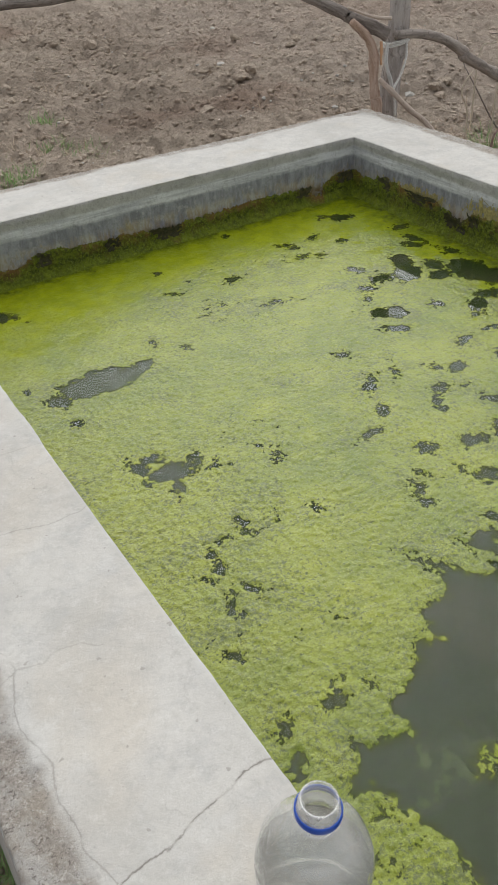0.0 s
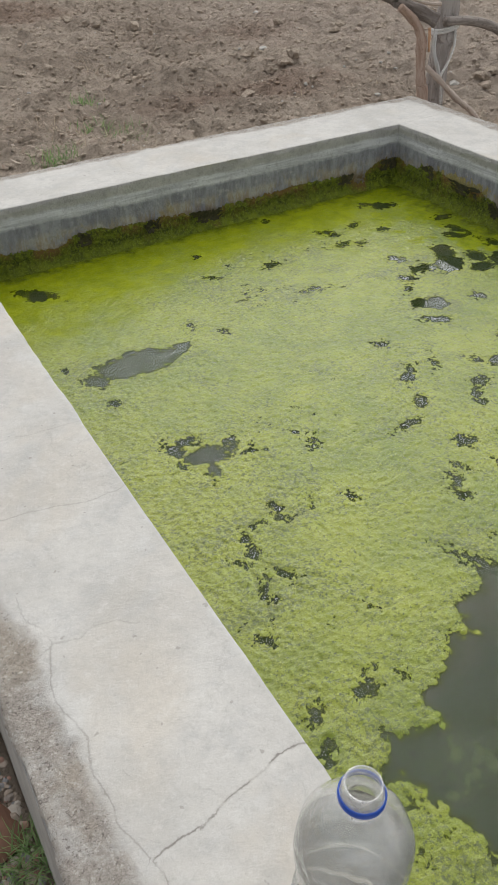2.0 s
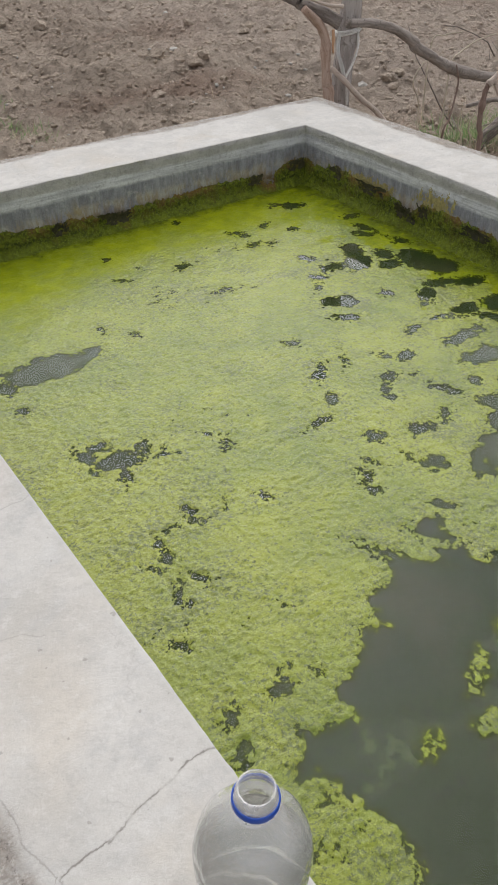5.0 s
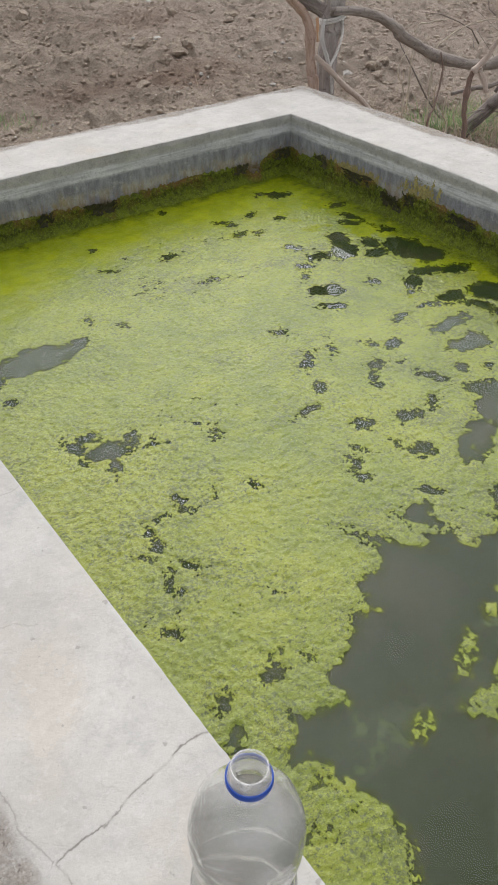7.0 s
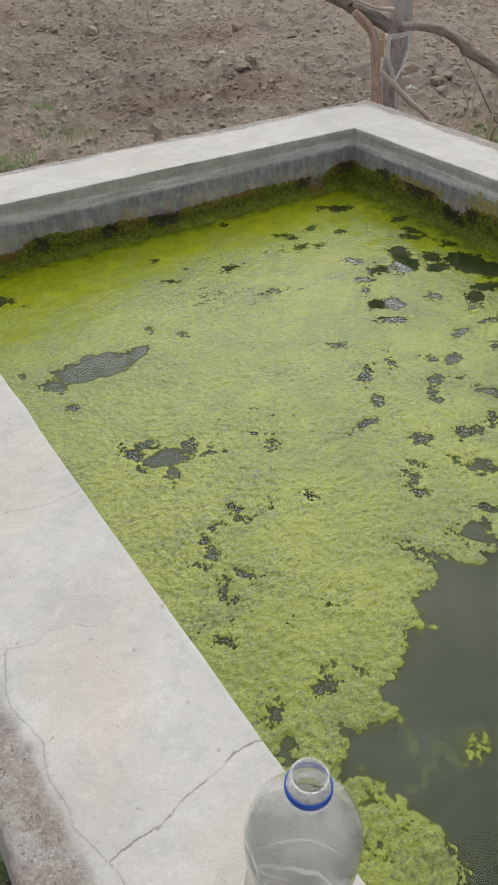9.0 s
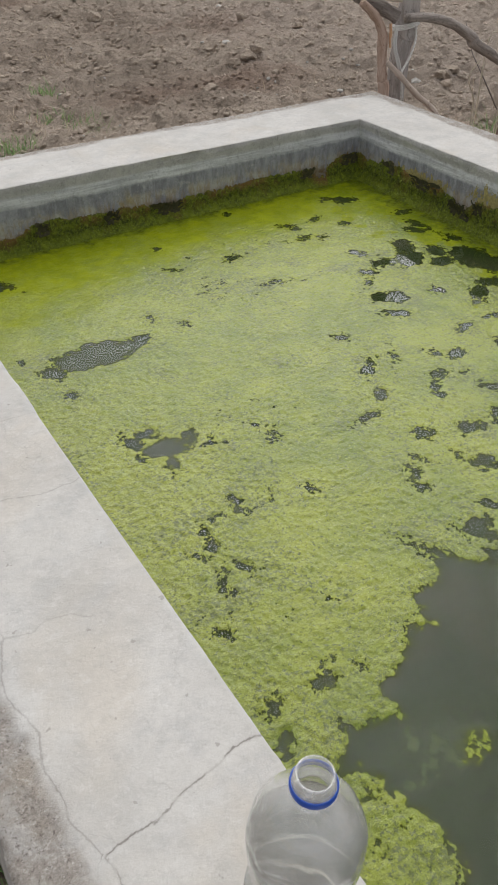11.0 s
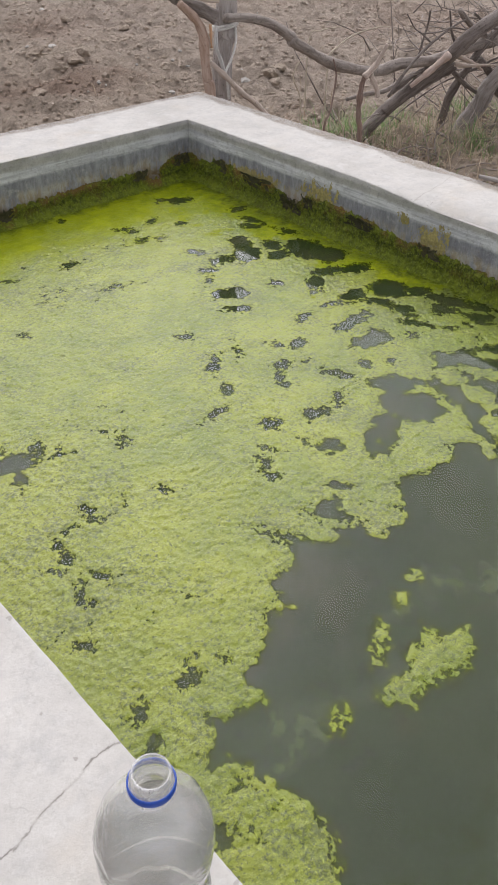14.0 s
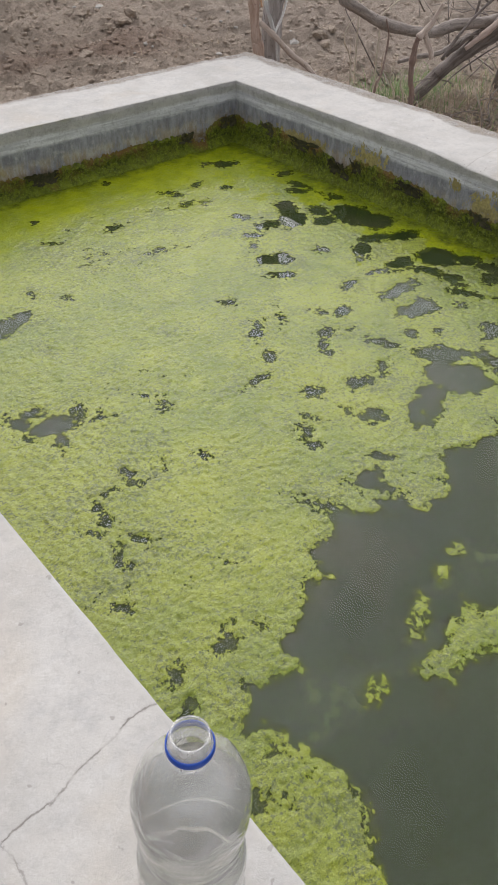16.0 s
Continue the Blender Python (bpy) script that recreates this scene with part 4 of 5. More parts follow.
BAY = (
    (0.288, 1.284, 0.024, 0.009, -58), (0.405, 1.26, 0.033, 0.017, 23), (0.399, 1.23, 0.02, 0.011, -61), (0.378, 1.262, 0.019, 0.006, -51),
    (0.747, 1.441, 0.031, 0.019, -55), (0.793, 1.398, 0.059, 0.025, -63), (0.741, 1.357, 0.058, 0.051, -65), (0.639, 1.339, 0.047, 0.028, 24), (0.586, 1.312, 0.027, 0.019, 31),
)
NORTH_GAPS = (
    (-0.055, 2.11, 0.016, 0.011, 84), (0.006, 2.478, 0.064, 0.025, -48), (0.81, 2.403, 0.03, 0.017, -53), (0.91, 2.41, 0.025, 0.015, 10), (0.957, 2.334, 0.017, 0.013, -32),
    (0.804, 2.315, 0.042, 0.011, -7), (0.847, 2.299, 0.016, 0.014, 49), (0.42, 2.328, 0.014, 0.008, -35), (0.431, 2.462, 0.014, 0.012, 3), (0.579, 2.312, 0.027, 0.015, -1),
    (0.865, 2.162, 0.027, 0.016, -34), (0.615, 2.135, 0.044, 0.008, -9), (1.152, 2.318, 0.029, 0.018, -15), (1.124, 2.232, 0.044, 0.019, -70), (1.054, 2.486, 0.049, 0.02, -36),
    (0.255, 2.136, 0.012, 0.011, -59), (0.71, 2.567, 0.011, 0.01, 72),
)
WEST_GAPS = (
    (0.088, 2.059, 0.103, 0.045, -4), (0.189, 2.062, 0.036, 0.023, 21), (-0.01, 2.036, 0.034, 0.023, -61), (0.309, 2.078, 0.013, 0.009, 66), (-0.004, 1.936, 0.017, 0.015, -71),
    (0.054, 1.756, 0.025, 0.02, -9), (0.029, 1.746, 0.028, 0.016, -64), (0.061, 1.706, 0.04, 0.018, -3), (0.127, 1.716, 0.028, 0.015, 55), (0.024, 1.699, 0.022, 0.013, 81),
    (0.091, 1.685, 0.015, 0.014, -83), (0.061, 1.65, 0.022, 0.007, 64), (0.159, 1.663, 0.015, 0.008, -18), (0.566, 1.851, 0.021, 0.009, -34), (0.258, 1.638, 0.016, 0.006, 55),
    (0.252, 1.677, 0.016, 0.004, -46),
)
NEAR_GAPS = (
    (0.045, 1.378, 0.02, 0.012, -51), (-0.004, 1.357, 0.012, 0.007, -60), (0.006, 1.387, 0.019, 0.005, 48), (-0.037, 1.29, 0.016, 0.013, -50), (0.116, 1.265, 0.012, 0.007, -56),
    (0.053, 1.179, 0.009, 0.008, 69), (0.075, 1.155, 0.009, 0.006, -53), (0.015, 1.153, 0.02, 0.011, -48), (0.035, 1.157, 0.009, 0.008, -66), (0.223, 1.473, 0.014, 0.01, -53),
    (0.024, 1.46, 0.017, 0.006, 69), (0.099, 1.503, 0.02, 0.008, 49), (0.068, 1.493, 0.028, 0.006, -8), (0.161, 1.501, 0.015, 0.005, 59), (-0.058, 1.159, 0.017, 0.007, 51),
    (-0.068, 1.108, 0.017, 0.008, 48), (-0.083, 0.974, 0.016, 0.01, 54), (-0.059, 0.962, 0.013, 0.005, -46), (-0.007, 0.961, 0.009, 0.004, 58), (-0.012, 1.438, 0.007, 0.005, -64),
)
ISLANDS = (
    (0.321, 0.954, 0.034, 0.023, 28), (0.279, 0.968, 0.029, 0.019, -3), (0.218, 0.971, 0.021, 0.012, -17), (0.313, 0.989, 0.013, 0.01, 30), (0.255, 1.033, 0.015, 0.006, 36),
    (0.226, 1.009, 0.007, 0.005, -37), (0.387, 1.073, 0.008, 0.008, 79), (0.339, 1.064, 0.006, 0.004, 7), (0.473, 0.95, 0.021, 0.011, 23), (0.127, 0.987, 0.01, 0.005, 42),
    (0.211, 0.95, 0.01, 0.008, -37), (0.793, 1.379, 0.026, 0.012, -32), (0.875, 1.366, 0.043, 0.028, -69), (0.857, 1.282, 0.047, 0.021, 80), (1.006, 1.36, 0.035, 0.012, -59),
    (0.937, 1.327, 0.042, 0.017, -67), (0.801, 1.203, 0.028, 0.023, 59), (0.792, 1.145, 0.038, 0.018, -50), (0.844, 1.142, 0.028, 0.019, 13), (1.087, 1.404, 0.033, 0.028, 26),
    (0.878, 1.174, 0.013, 0.009, -26), (1.058, 1.519, 0.05, 0.028, -52),
)


def ellipse(X, Y, spec):
    x, y, a, b, turn = spec
    c, s = math.cos(radians(turn)), math.sin(radians(turn))
    u, v = ((X - x) * c + (Y - y) * s) / a, (-(X - x) * s + (Y - y) * c) / b
    return (1 - np.sqrt(u * u + v * v)) * min(a, b)


def inside_of(X, Y, corners):
    """Distance to a closed outline, positive inside it."""
    best, odd = np.full(X.shape, 9.0), np.zeros(X.shape, dtype=bool)
    for (ax, ay), (bx, by) in zip(corners, corners[1:] + corners[:1]):
        dx, dy = bx - ax, by - ay
        t = np.clip(((X - ax) * dx + (Y - ay) * dy) / (dx * dx + dy * dy + 1e-12), 0, 1)
        best = np.minimum(best, np.hypot(X - ax - t * dx, Y - ay - t * dy))
        if dy:
            odd ^= ((ay > Y) != (by > Y)) & (X < ax + (Y - ay) * dx / dy)
    return np.where(odd, best, -best)


MAT_OUTLINE = [(-0.2, 0.5), (-0.12, 0.62), (-0.08, 0.75), *SHORE_NEAR, *SHORE_FAR, (1.3, 1.30), (1.3, 2.7), (-0.2, 2.7)]


def algae_cover(X, Y):
    """Positive where the mat floats, in metres from its ragged edge."""
    wx = X + 0.012 * fbm(X, Y, 0.045, 6, 101, 0.8)
    wy = Y + 0.012 * fbm(X, Y, 0.045, 6, 111, 0.8)
    d = inside_of(wx, wy, MAT_OUTLINE) + 0.005
    vx = X + 0.014 * fbm(X, Y, 0.032, 6, 131, 0.85)
    vy = Y + 0.014 * fbm(X, Y, 0.032, 6, 141, 0.85)
    for s in tuple((x, y, a * 1.2, b * 1.35, t) for x, y, a, b, t in FAR_GAPS) + SHADE_GAPS + EAST_GAPS + MIDDLE_GAPS + tuple((x, y, a * 1.12, b * 1.12, t) for x, y, a, b, t in BAY) + NORTH_GAPS + WEST_GAPS + NEAR_GAPS:
        d = np.minimum(d, -ellipse(vx, vy, s) * 1.15)
    return d


def algae_mesh(name, X, Y, cover, loose=1.0):
    """The floating threads: a low uneven sheet that thins out at its edges, wet and partly sunk by the far walls."""
    mid = fbm(X, Y * 1.15, 0.13, 4, 151)
    lace = fbm(X, Y, 0.030, 5, 161, 0.70)
    tuft = fbm(X, Y, 0.013, 3, 171, 0.6)
    grain = fbm(X, Y, 0.0075, 2, 175)
    # Northern band, not lowered: wet mat, coloured as seen without sky glare.
    wet = np.clip((Y - 2.24 - 0.10 * mid + 0.30 * np.clip(0.35 - X, 0, 1) + 0.12 * lace) / 0.30, 0, 1)
    sunk = np.clip((X - 1.04 - 0.5 * np.clip(1.80 - Y, 0, 1) - 0.05 * mid + 0.16 * fbm(X, Y, 0.09, 4, 177, 0.6)) / 0.035, 0, 1)
    # thin places, where the water shows between the threads, and small holes in drifts
    drift = np.clip(0.42 + 0.55 * fbm(X, Y * 1.1, 0.24, 4, 153) + 0.25 * np.clip(X - 0.1, 0, 0.6) - 0.25 * np.clip(Y - 1.75, 0, 1), 0, 1) * loose
    thin = np.clip((mid - 0.05) * 2.0, 0, 1) * drift
    specks = np.clip((fbm(X, Y * 1.25, 0.022, 5, 157, 0.8) - 0.54 + 0.50 * drift) * 3.2, 0, 1) * drift
    frayed = np.clip((0.035 - cover) / 0.03, 0, 1)
    body = np.clip(cover / 0.013, -1.5, 1.25) + (0.45 + 0.45 * frayed) * lace + 0.25 * tuft + 0.25 * frayed * grain - (0.25 * thin + 1.5 * specks) * (1 - wet) + 0.28
    full = np.clip(body, 0, 1)
    relief = 0.0008 + 0.0008 * tuft + 0.0012 * grain + 0.0004 * lace
    Z = WATER + 0.0006 + 0.0003 * np.tanh(body) + full ** 2 * (1 - 0.75 * wet) * relief
    Z = np.maximum(Z, WATER + 0.0003) - 0.0010 * sunk
    zone = np.clip(0.9 * thin + 0.7 * np.clip(fbm(X, Y, 0.10, 4, 159) - 0.05, 0, 1) + 0.6 * frayed * np.clip(cover / 0.01, 0, 1), 0, 1) * (1 - wet)
    attrs = {"body": body, "thin": zone, "below": np.clip(np.maximum(wet, sunk), 0, 1),
             # strip along the east wall, and a narrower one along the north wall
             "near_wall": np.clip(np.maximum(1.25 - (EAST_IN - X) / 0.075, 1.2 - (NORTH_IN - Y) / 0.045) + 0.8 * lace, 0, 1)}
    return from_grid(name, X, Y, Z, body[:-1, :-1] > -0.9, attrs)


X, Y = np.meshgrid(np.arange(WEST_IN + 0.002, EAST_IN - 0.001, 0.0023), np.arange(0.60, NORTH_IN - 0.001, 0.0024))
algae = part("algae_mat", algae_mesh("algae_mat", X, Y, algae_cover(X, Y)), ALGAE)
tagged(algae, "yellow-green floating algae mat with ragged water gaps", "algae", kind="stuff")
for spec in ISLANDS:
    reach = max(spec[2], spec[3]) + 0.02
    X, Y = np.meshgrid(np.arange(spec[0] - reach, spec[0] + reach, 0.0023), np.arange(spec[1] - reach, spec[1] + reach, 0.0023))
    wx, wy = X + 0.010 * fbm(X, Y, 0.04, 5, 101, 0.7), Y + 0.010 * fbm(X, Y, 0.04, 5, 111, 0.7)
    me = algae_mesh("algae_clump", X, Y, ellipse(wx, wy, spec) + 0.002, 0.3)
    if len(me.polygons) > 12:
        tagged(part("algae_clump", me, ALGAE), "loose yellow-green algae clump on open water", "algae", "algae clumps on the water")

# wisps that hang just under the surface of the open water
X, Y = np.meshgrid(np.arange(-0.05, 0.75, 0.004), np.arange(0.75, 1.25, 0.004))
WISPS = ((0.077, 1.012, 0.060, 0.048, 26), (0.156, 1.016, 0.060, 0.024, -32), (0.389, 1.032, 0.080, 0.055, -37), (0.321, 1.045, 0.048, 0.032, -39), (0.022, 1.028, 0.034, 0.028, -44),
         (0.215, 0.985, 0.06, 0.035, -20), (0.46, 1.00, 0.05, 0.03, 10))
wisp = np.maximum.reduce([ellipse(X + 0.03 * fbm(X, Y, 0.1, 4, 181), Y + 0.03 * fbm(X, Y, 0.1, 4, 185), s) for s in WISPS])
fill = wisp / 0.028 + 1.1 * fbm(X, Y, 0.03, 4, 191) - 0.45
under_algae = part("submerged_algae", from_grid("submerged_algae", X, Y, WATER - 0.0007 - 0.0003 * np.clip(1 - fill, 0, 1), fill[:-1, :-1] > -0.7, {"fill": fill}), WISP)
tagged(under_algae, "dim green algae threads below the water surface", "algae", kind="stuff")

# ---- the bottle on the coping ----
BOTTLE = (-0.2225, 0.882, 0.0012)
TALL = 0.931     # height of this bottle against the profile below
OUTER = ((0.0001, 0.006), (0.018, 0.003), (0.034, 0.0), (0.040, 0.003), (0.0425, 0.010), (0.0425, 0.030), (0.0412, 0.034), (0.0425, 0.038), (0.0425, 0.058),
         (0.0412, 0.062), (0.0425, 0.066), (0.0425, 0.096), (0.0410, 0.101), (0.0392, 0.108), (0.0380, 0.113), (0.0388, 0.118), (0.0377, 0.123), (0.0386, 0.128), (0.0381, 0.133), (0.0394, 0.141),
         (0.0416, 0.151), (0.0431, 0.162), (0.0435, 0.174), (0.0423, 0.188), (0.0388, 0.202), (0.0318, 0.2155), (0.0225, 0.2262), (0.0162, 0.2315), (0.0138, 0.235), (0.0134, 0.2365))
NECK = ((0.0160, 0.2368), (0.0164, 0.2376), (0.0160, 0.2384), (0.0134, 0.2390), (0.0132, 0.2455), (0.0142, 0.2463), (0.0142, 0.2476), (0.0132, 0.2484),
        (0.0132, 0.2508), (0.0142, 0.2516), (0.0142, 0.2530), (0.0132, 0.2538), (0.0133, 0.2570), (0.0129, 0.2586), (0.0113, 0.2586), (0.0109, 0.2576))


def smooth_profile(p, steps=4):
    return [(max(v[0], 0.0001), v[2]) for v in spline([(r, 0, z) for r, z in p], steps)]


def dent(me, seed, amount):
    """Presses shallow dents into the thin plastic."""
    for v in me.vertices:
        if v.co.z < 0.225:
            k = 1 + amount * noise.noise(Vector((v.co.x * 45 + seed, v.co.y * 45, v.co.z * 30)))
            v.co.x *= k
            v.co.y *= k


def make_bottle():
    base = empty("water_bottle", BOTTLE, "clear open plastic bottle of water on the coping", "bottle")
    outer = [(r * 0.93, z * TALL) for r, z in smooth_profile(OUTER)]
    wall_t = 0.0006
    inner = [(max(r - wall_t, 0.0001), z + (wall_t if z < 0.012 else 0.0)) for r, z in outer]
    me = lathe("shell", outer + [(0.0112, outer[-1][1] + 0.0003)] + inner[::-1], 72)
    dent(me, 3.0, 0.05)
    part("shell", me, PET, base)
    throat = ((0.0106, 0.2566), (0.0105, 0.2400), (0.0105, 0.2362), (0.0130, 0.2362))
    part("neck", lathe("neck", [(r * 0.98, z * TALL) for r, z in NECK + throat], 72, closed=True), NECK_PLASTIC, base, "thick milky threaded neck and rim")
    level = 0.165
    liquid = [(r - 0.0003, z + 0.0003) for r, z in outer if z < level]
    me = lathe("water_fill", [(0.0001, liquid[0][1])] + liquid[1:] + [(liquid[-1][0] - 0.0008, level), (0.0001, level)], 72)
    dent(me, 3.0, 0.05)
    part("water_fill", me, BOTTLE_WATER, base, "clear water filling the bottle")
    ring = [(0.0146, 0.2432), (0.0155, 0.2434), (0.0158, 0.2446), (0.0157, 0.2484), (0.0153, 0.2493), (0.0146, 0.2495)]
    part("neck_ring", lathe("neck_ring", [(r * 0.99, z * TALL) for r, z in ring], 64, closed=True), BLUE, base, "blue tamper ring left on the neck")
    base.rotation_euler = (0.0, radians(2.2), 0.0)     # leans a little on the uneven cap
    return base


make_bottle()


# ---- post, limbs and rope behind the corner ----
def limb(name, points, r0, r1, material, label, category="branch", seed=0, sides=12, rough=0.12, knots=0.25, group="dead branches by the tank"):
    me = tube(name, points, r0, r1, sides=sides, steps=8, rough=rough, seed=seed, knots=knots)
    ob = part(name, me, material)
    return tagged(ob, label, category, group)


limb("wooden_post", ((1.722, 3.04, -0.56), (1.712, 3.03, -0.08), (1.712, 3.03, 0.022), (1.721, 3.03, 0.102), (1.731, 3.03, 0.18), (1.7510000000000001, 3.04, 0.9)), 0.0326, 0.0383,
     GREY_BARK, "grey rough-barked wooden post tied with rope", "post", 1, 16, 0.16, 0.1, "fence posts")
limb("leaning_stick", ((1.675, 2.98, -0.54), (1.615, 2.985, -0.06), (1.61, 2.99, -0.023), (1.605, 2.995, 0.018), (1.604, 3.0, 0.073), (1.604, 3.005, 0.127), (1.589, 3.01, 0.166), (1.563, 3.015, 0.198), (1.513, 3.02, 0.236)), 0.0177, 0.0130, BROWN_BARK, "brown peeling stick leaning against the post", "stick", 2, 12, 0.16, 0.4)
limb("cross_branch", ((1.653, 2.99, 0.184), (1.626, 3.012, 0.2), (1.576, 3.035, 0.224), (1.528, 3.058, 0.247), (1.502, 3.08, 0.265), (1.30, 3.24, 0.36), (1.0, 3.45, 0.37), (0.71, 3.64, 0.335), (0.62, 3.70, 0.325), (0.48, 3.78, 0.312), (0.1, 4.0, 0.26)), 0.0227, 0.014, DARK_BARK, "dark brown branch lashed across the post", "branch", 3)
limb("peeled_stick", ((1.648, 2.975, 0.237), (1.595, 2.983, 0.244), (1.542, 2.992, 0.261), (1.478, 3.0, 0.285)), 0.0064, 0.0043, PALE_WOOD, "pale peeled stick wedged behind the post", "stick", 14, 8)
limb("thin_stick", ((1.617, 2.985, 0.046), (1.637, 2.971, 0.026), (1.665, 2.957, -0.002), (1.734, 2.944, -0.067), (1.826, 2.93, -0.139), (1.926, 2.86, -0.3), (2.026, 2.8, -0.5)), 0.0088, 0.0103, PALE_WOOD, "thin pale bare stick propped on the post", "stick", 4, 8)
limb("long_branch", ((1.69, 2.99, 0.178), (1.778, 2.997, 0.171), (1.881, 3.005, 0.15), (1.963, 3.012, 0.121), (2.05, 3.02, 0.076), (2.066, 3.02, 0.056), (2.157, 3.026, 0.013), (2.252, 3.032, -0.032), (2.351, 3.038, -0.069), (2.454, 3.044, -0.098), (2.562, 3.05, -0.124),
     (2.665, 3.05, -0.136), (2.74, 3.028, -0.121), (2.819, 3.006, -0.118), (2.939, 2.983, -0.12), (3.058, 2.961, -0.103), (3.182, 2.939, -0.086), (3.311, 2.917, -0.073), (3.445, 2.894, -0.063), (3.54, 2.872, -0.053), (3.662, 2.85, -0.046)), 0.0150, 0.0268, MID_BARK, "long curved grey-brown branch tied to the post", "branch", 5)
limb("leaning_log", ((2.687, 3.2, -0.55), (2.727, 3.16, -0.446), (2.758, 3.13, -0.389), (2.824, 3.1, -0.326), (2.892, 3.07, -0.278), (2.998, 3.04, -0.232), (3.087, 3.01, -0.191), (3.129, 2.98, -0.164)), 0.0325, 0.0242, DARK_BARK, "dark leaning dead log", "log", 8)
log = limb("stripped_log", ((2.789, 3.1, -0.337), (2.822, 3.058, -0.284), (2.871, 3.016, -0.23), (2.936, 2.973, -0.168), (2.981, 2.931, -0.115), (2.971, 2.889, -0.074), (2.993, 2.847, -0.02), (3.033, 2.804, 0.031), (3.091, 2.762, 0.08), (3.145, 2.72, 0.135)), 0.0259, 0.0309, DARK_BARK, "dark dead log with stripped bark, leaning", "log", 9)
bare = tube("bare_wood", ((2.81, 2.985, -0.213), (2.839, 2.955, -0.177), (2.866, 2.925, -0.142), (2.892, 2.895, -0.103), (2.903, 2.865, -0.071)), 0.010, 0.017, sides=10, steps=6, rough=0.2, seed=44, knots=0.2)
under(part("bare_wood", bare, PINK_WOOD, None, "pinkish wood where the bark has peeled"), log)
limb("tree_trunk", ((3.253, 3.0, -0.56), (3.283, 2.98, -0.483), (3.289, 2.948, -0.417), (3.305, 2.915, -0.348), (3.304, 2.883, -0.272), (3.318, 2.85, -0.213), (3.355, 2.818, -0.148), (3.37, 2.785, -0.089), (3.368, 2.753, -0.021), (3.364, 2.72, 0.046)), 0.0458, 0.0310, GREY_BARK, "thick grey dead tree trunk", "tree trunk", 10, 16)
limb("dark_branch", ((3.228, 3.08, -0.54), (3.228, 3.08, -0.486), (3.205, 3.051, -0.417), (3.186, 3.022, -0.326), (3.201, 2.994, -0.254), (3.208, 2.965, -0.197), (3.23, 2.936, -0.127), (3.271, 2.907, -0.055), (3.333, 2.879, 0.007), (3.38, 2.85, 0.048)), 0.0212, 0.0152, DARK_BARK, "dark crooked dead branch standing in grass", "branch", 11, 10)
limb("dark_branch", ((3.212, 2.9, -0.138), (3.323, 2.912, -0.204), (3.434, 2.925, -0.289), (3.547, 2.938, -0.366), (3.654, 2.95, -0.415)), 0.0149, 0.0239, DARK_BARK, "dark bent dead branch leaning into the grass", "branch", 15, 10)
limb("dark_branch", ((3.117, 2.99, -0.181), (3.193, 2.96, -0.247), (3.269, 2.93, -0.296), (3.371, 2.9, -0.35)), 0.0121, 0.007, DARK_BARK, "dark crooked dead branch under the log", "branch", 16, 10)
limb("pale_twig", ((3.04, 2.92, -0.14), (3.073, 2.88, -0.143), (3.135, 2.84, -0.142), (3.314, 2.8, -0.159)), 0.0105, 0.0041, PALE_WOOD, "pale broken twig sticking out from the log", "twig", 17, 8)
limb("peeled_strip", ((3.016, 2.93, -0.088), (3.107, 2.907, -0.127), (3.138, 2.883, -0.144), (3.185, 2.86, -0.175)), 0.013, 0.0054, PALE_WOOD, "pale peeled strip of bark hanging from the log", "bark strip", 18, 8)
limb("grey_sapling", ((3.194, 2.62, -0.54), (3.194, 2.62, -0.51), (3.198, 2.6, -0.425), (3.224, 2.58, -0.346), (3.22, 2.56, -0.254), (3.197, 2.54, -0.172), (3.173, 2.52, -0.094), (3.139, 2.5, 0.051)), 0.0266, 0.0164, GREY_BARK, "slim grey leaning dead sapling", "tree", 12, 10)
limb("grey_branch", ((2.506, 3.1, -0.243), (2.609, 3.08, -0.233), (2.726, 3.06, -0.232), (2.822, 3.04, -0.197), (2.885, 3.02, -0.175)), 0.0085, 0.0129, MID_BARK, "grey dead branch lying across behind the forked stick", "branch", 19, 10)
limb("dark_branch", ((2.773, 3.06, -0.247), (2.817, 3.033, -0.214), (2.85, 3.007, -0.177), (2.939, 2.98, -0.143)), 0.0102, 0.0091, DARK_BARK, "short dark dead branch against the log", "branch", 20, 10)
fork = limb("forked_stick", ((2.014, 2.61, -0.53), (2.014, 2.6, -0.203), (1.99, 2.593, -0.127), (1.976, 2.585, -0.059), (1.977, 2.577, 0.011), (1.988, 2.57, 0.028)), 0.0097, 0.0080, RED_BARK, "reddish brown forked bare stick standing upright", "stick", 7, 10, 0.2, 0.5)
for r0, r1, pts in ((0.0107, 0.0053, ((1.973, 2.57, 0.021), (2.005, 2.553, 0.056), (2.014, 2.537, 0.092), (2.017, 2.52, 0.129))), (0.0097, 0.0079, ((1.998, 2.565, 0.028), (2.026, 2.558, -0.016), (2.037, 2.55, -0.051)))):
    under(part("prong", tube("prong", pts, r0, r1, sides=10, steps=6, rough=0.2, seed=71, knots=0.3), PALE_WOOD, None, "pale barkless prong"), fork)
limb("dead_branch", ((2.148, 2.9, -0.54), (2.148, 2.9, -0.26), (2.174, 2.9, -0.205), (2.191, 2.9, -0.132), (2.197, 2.9, -0.059), (2.174, 2.9, -0.0)), 0.0049, 0.0027, RED_BARK, "crooked dry dead branch in the brush pile", "branch", 30, 8)
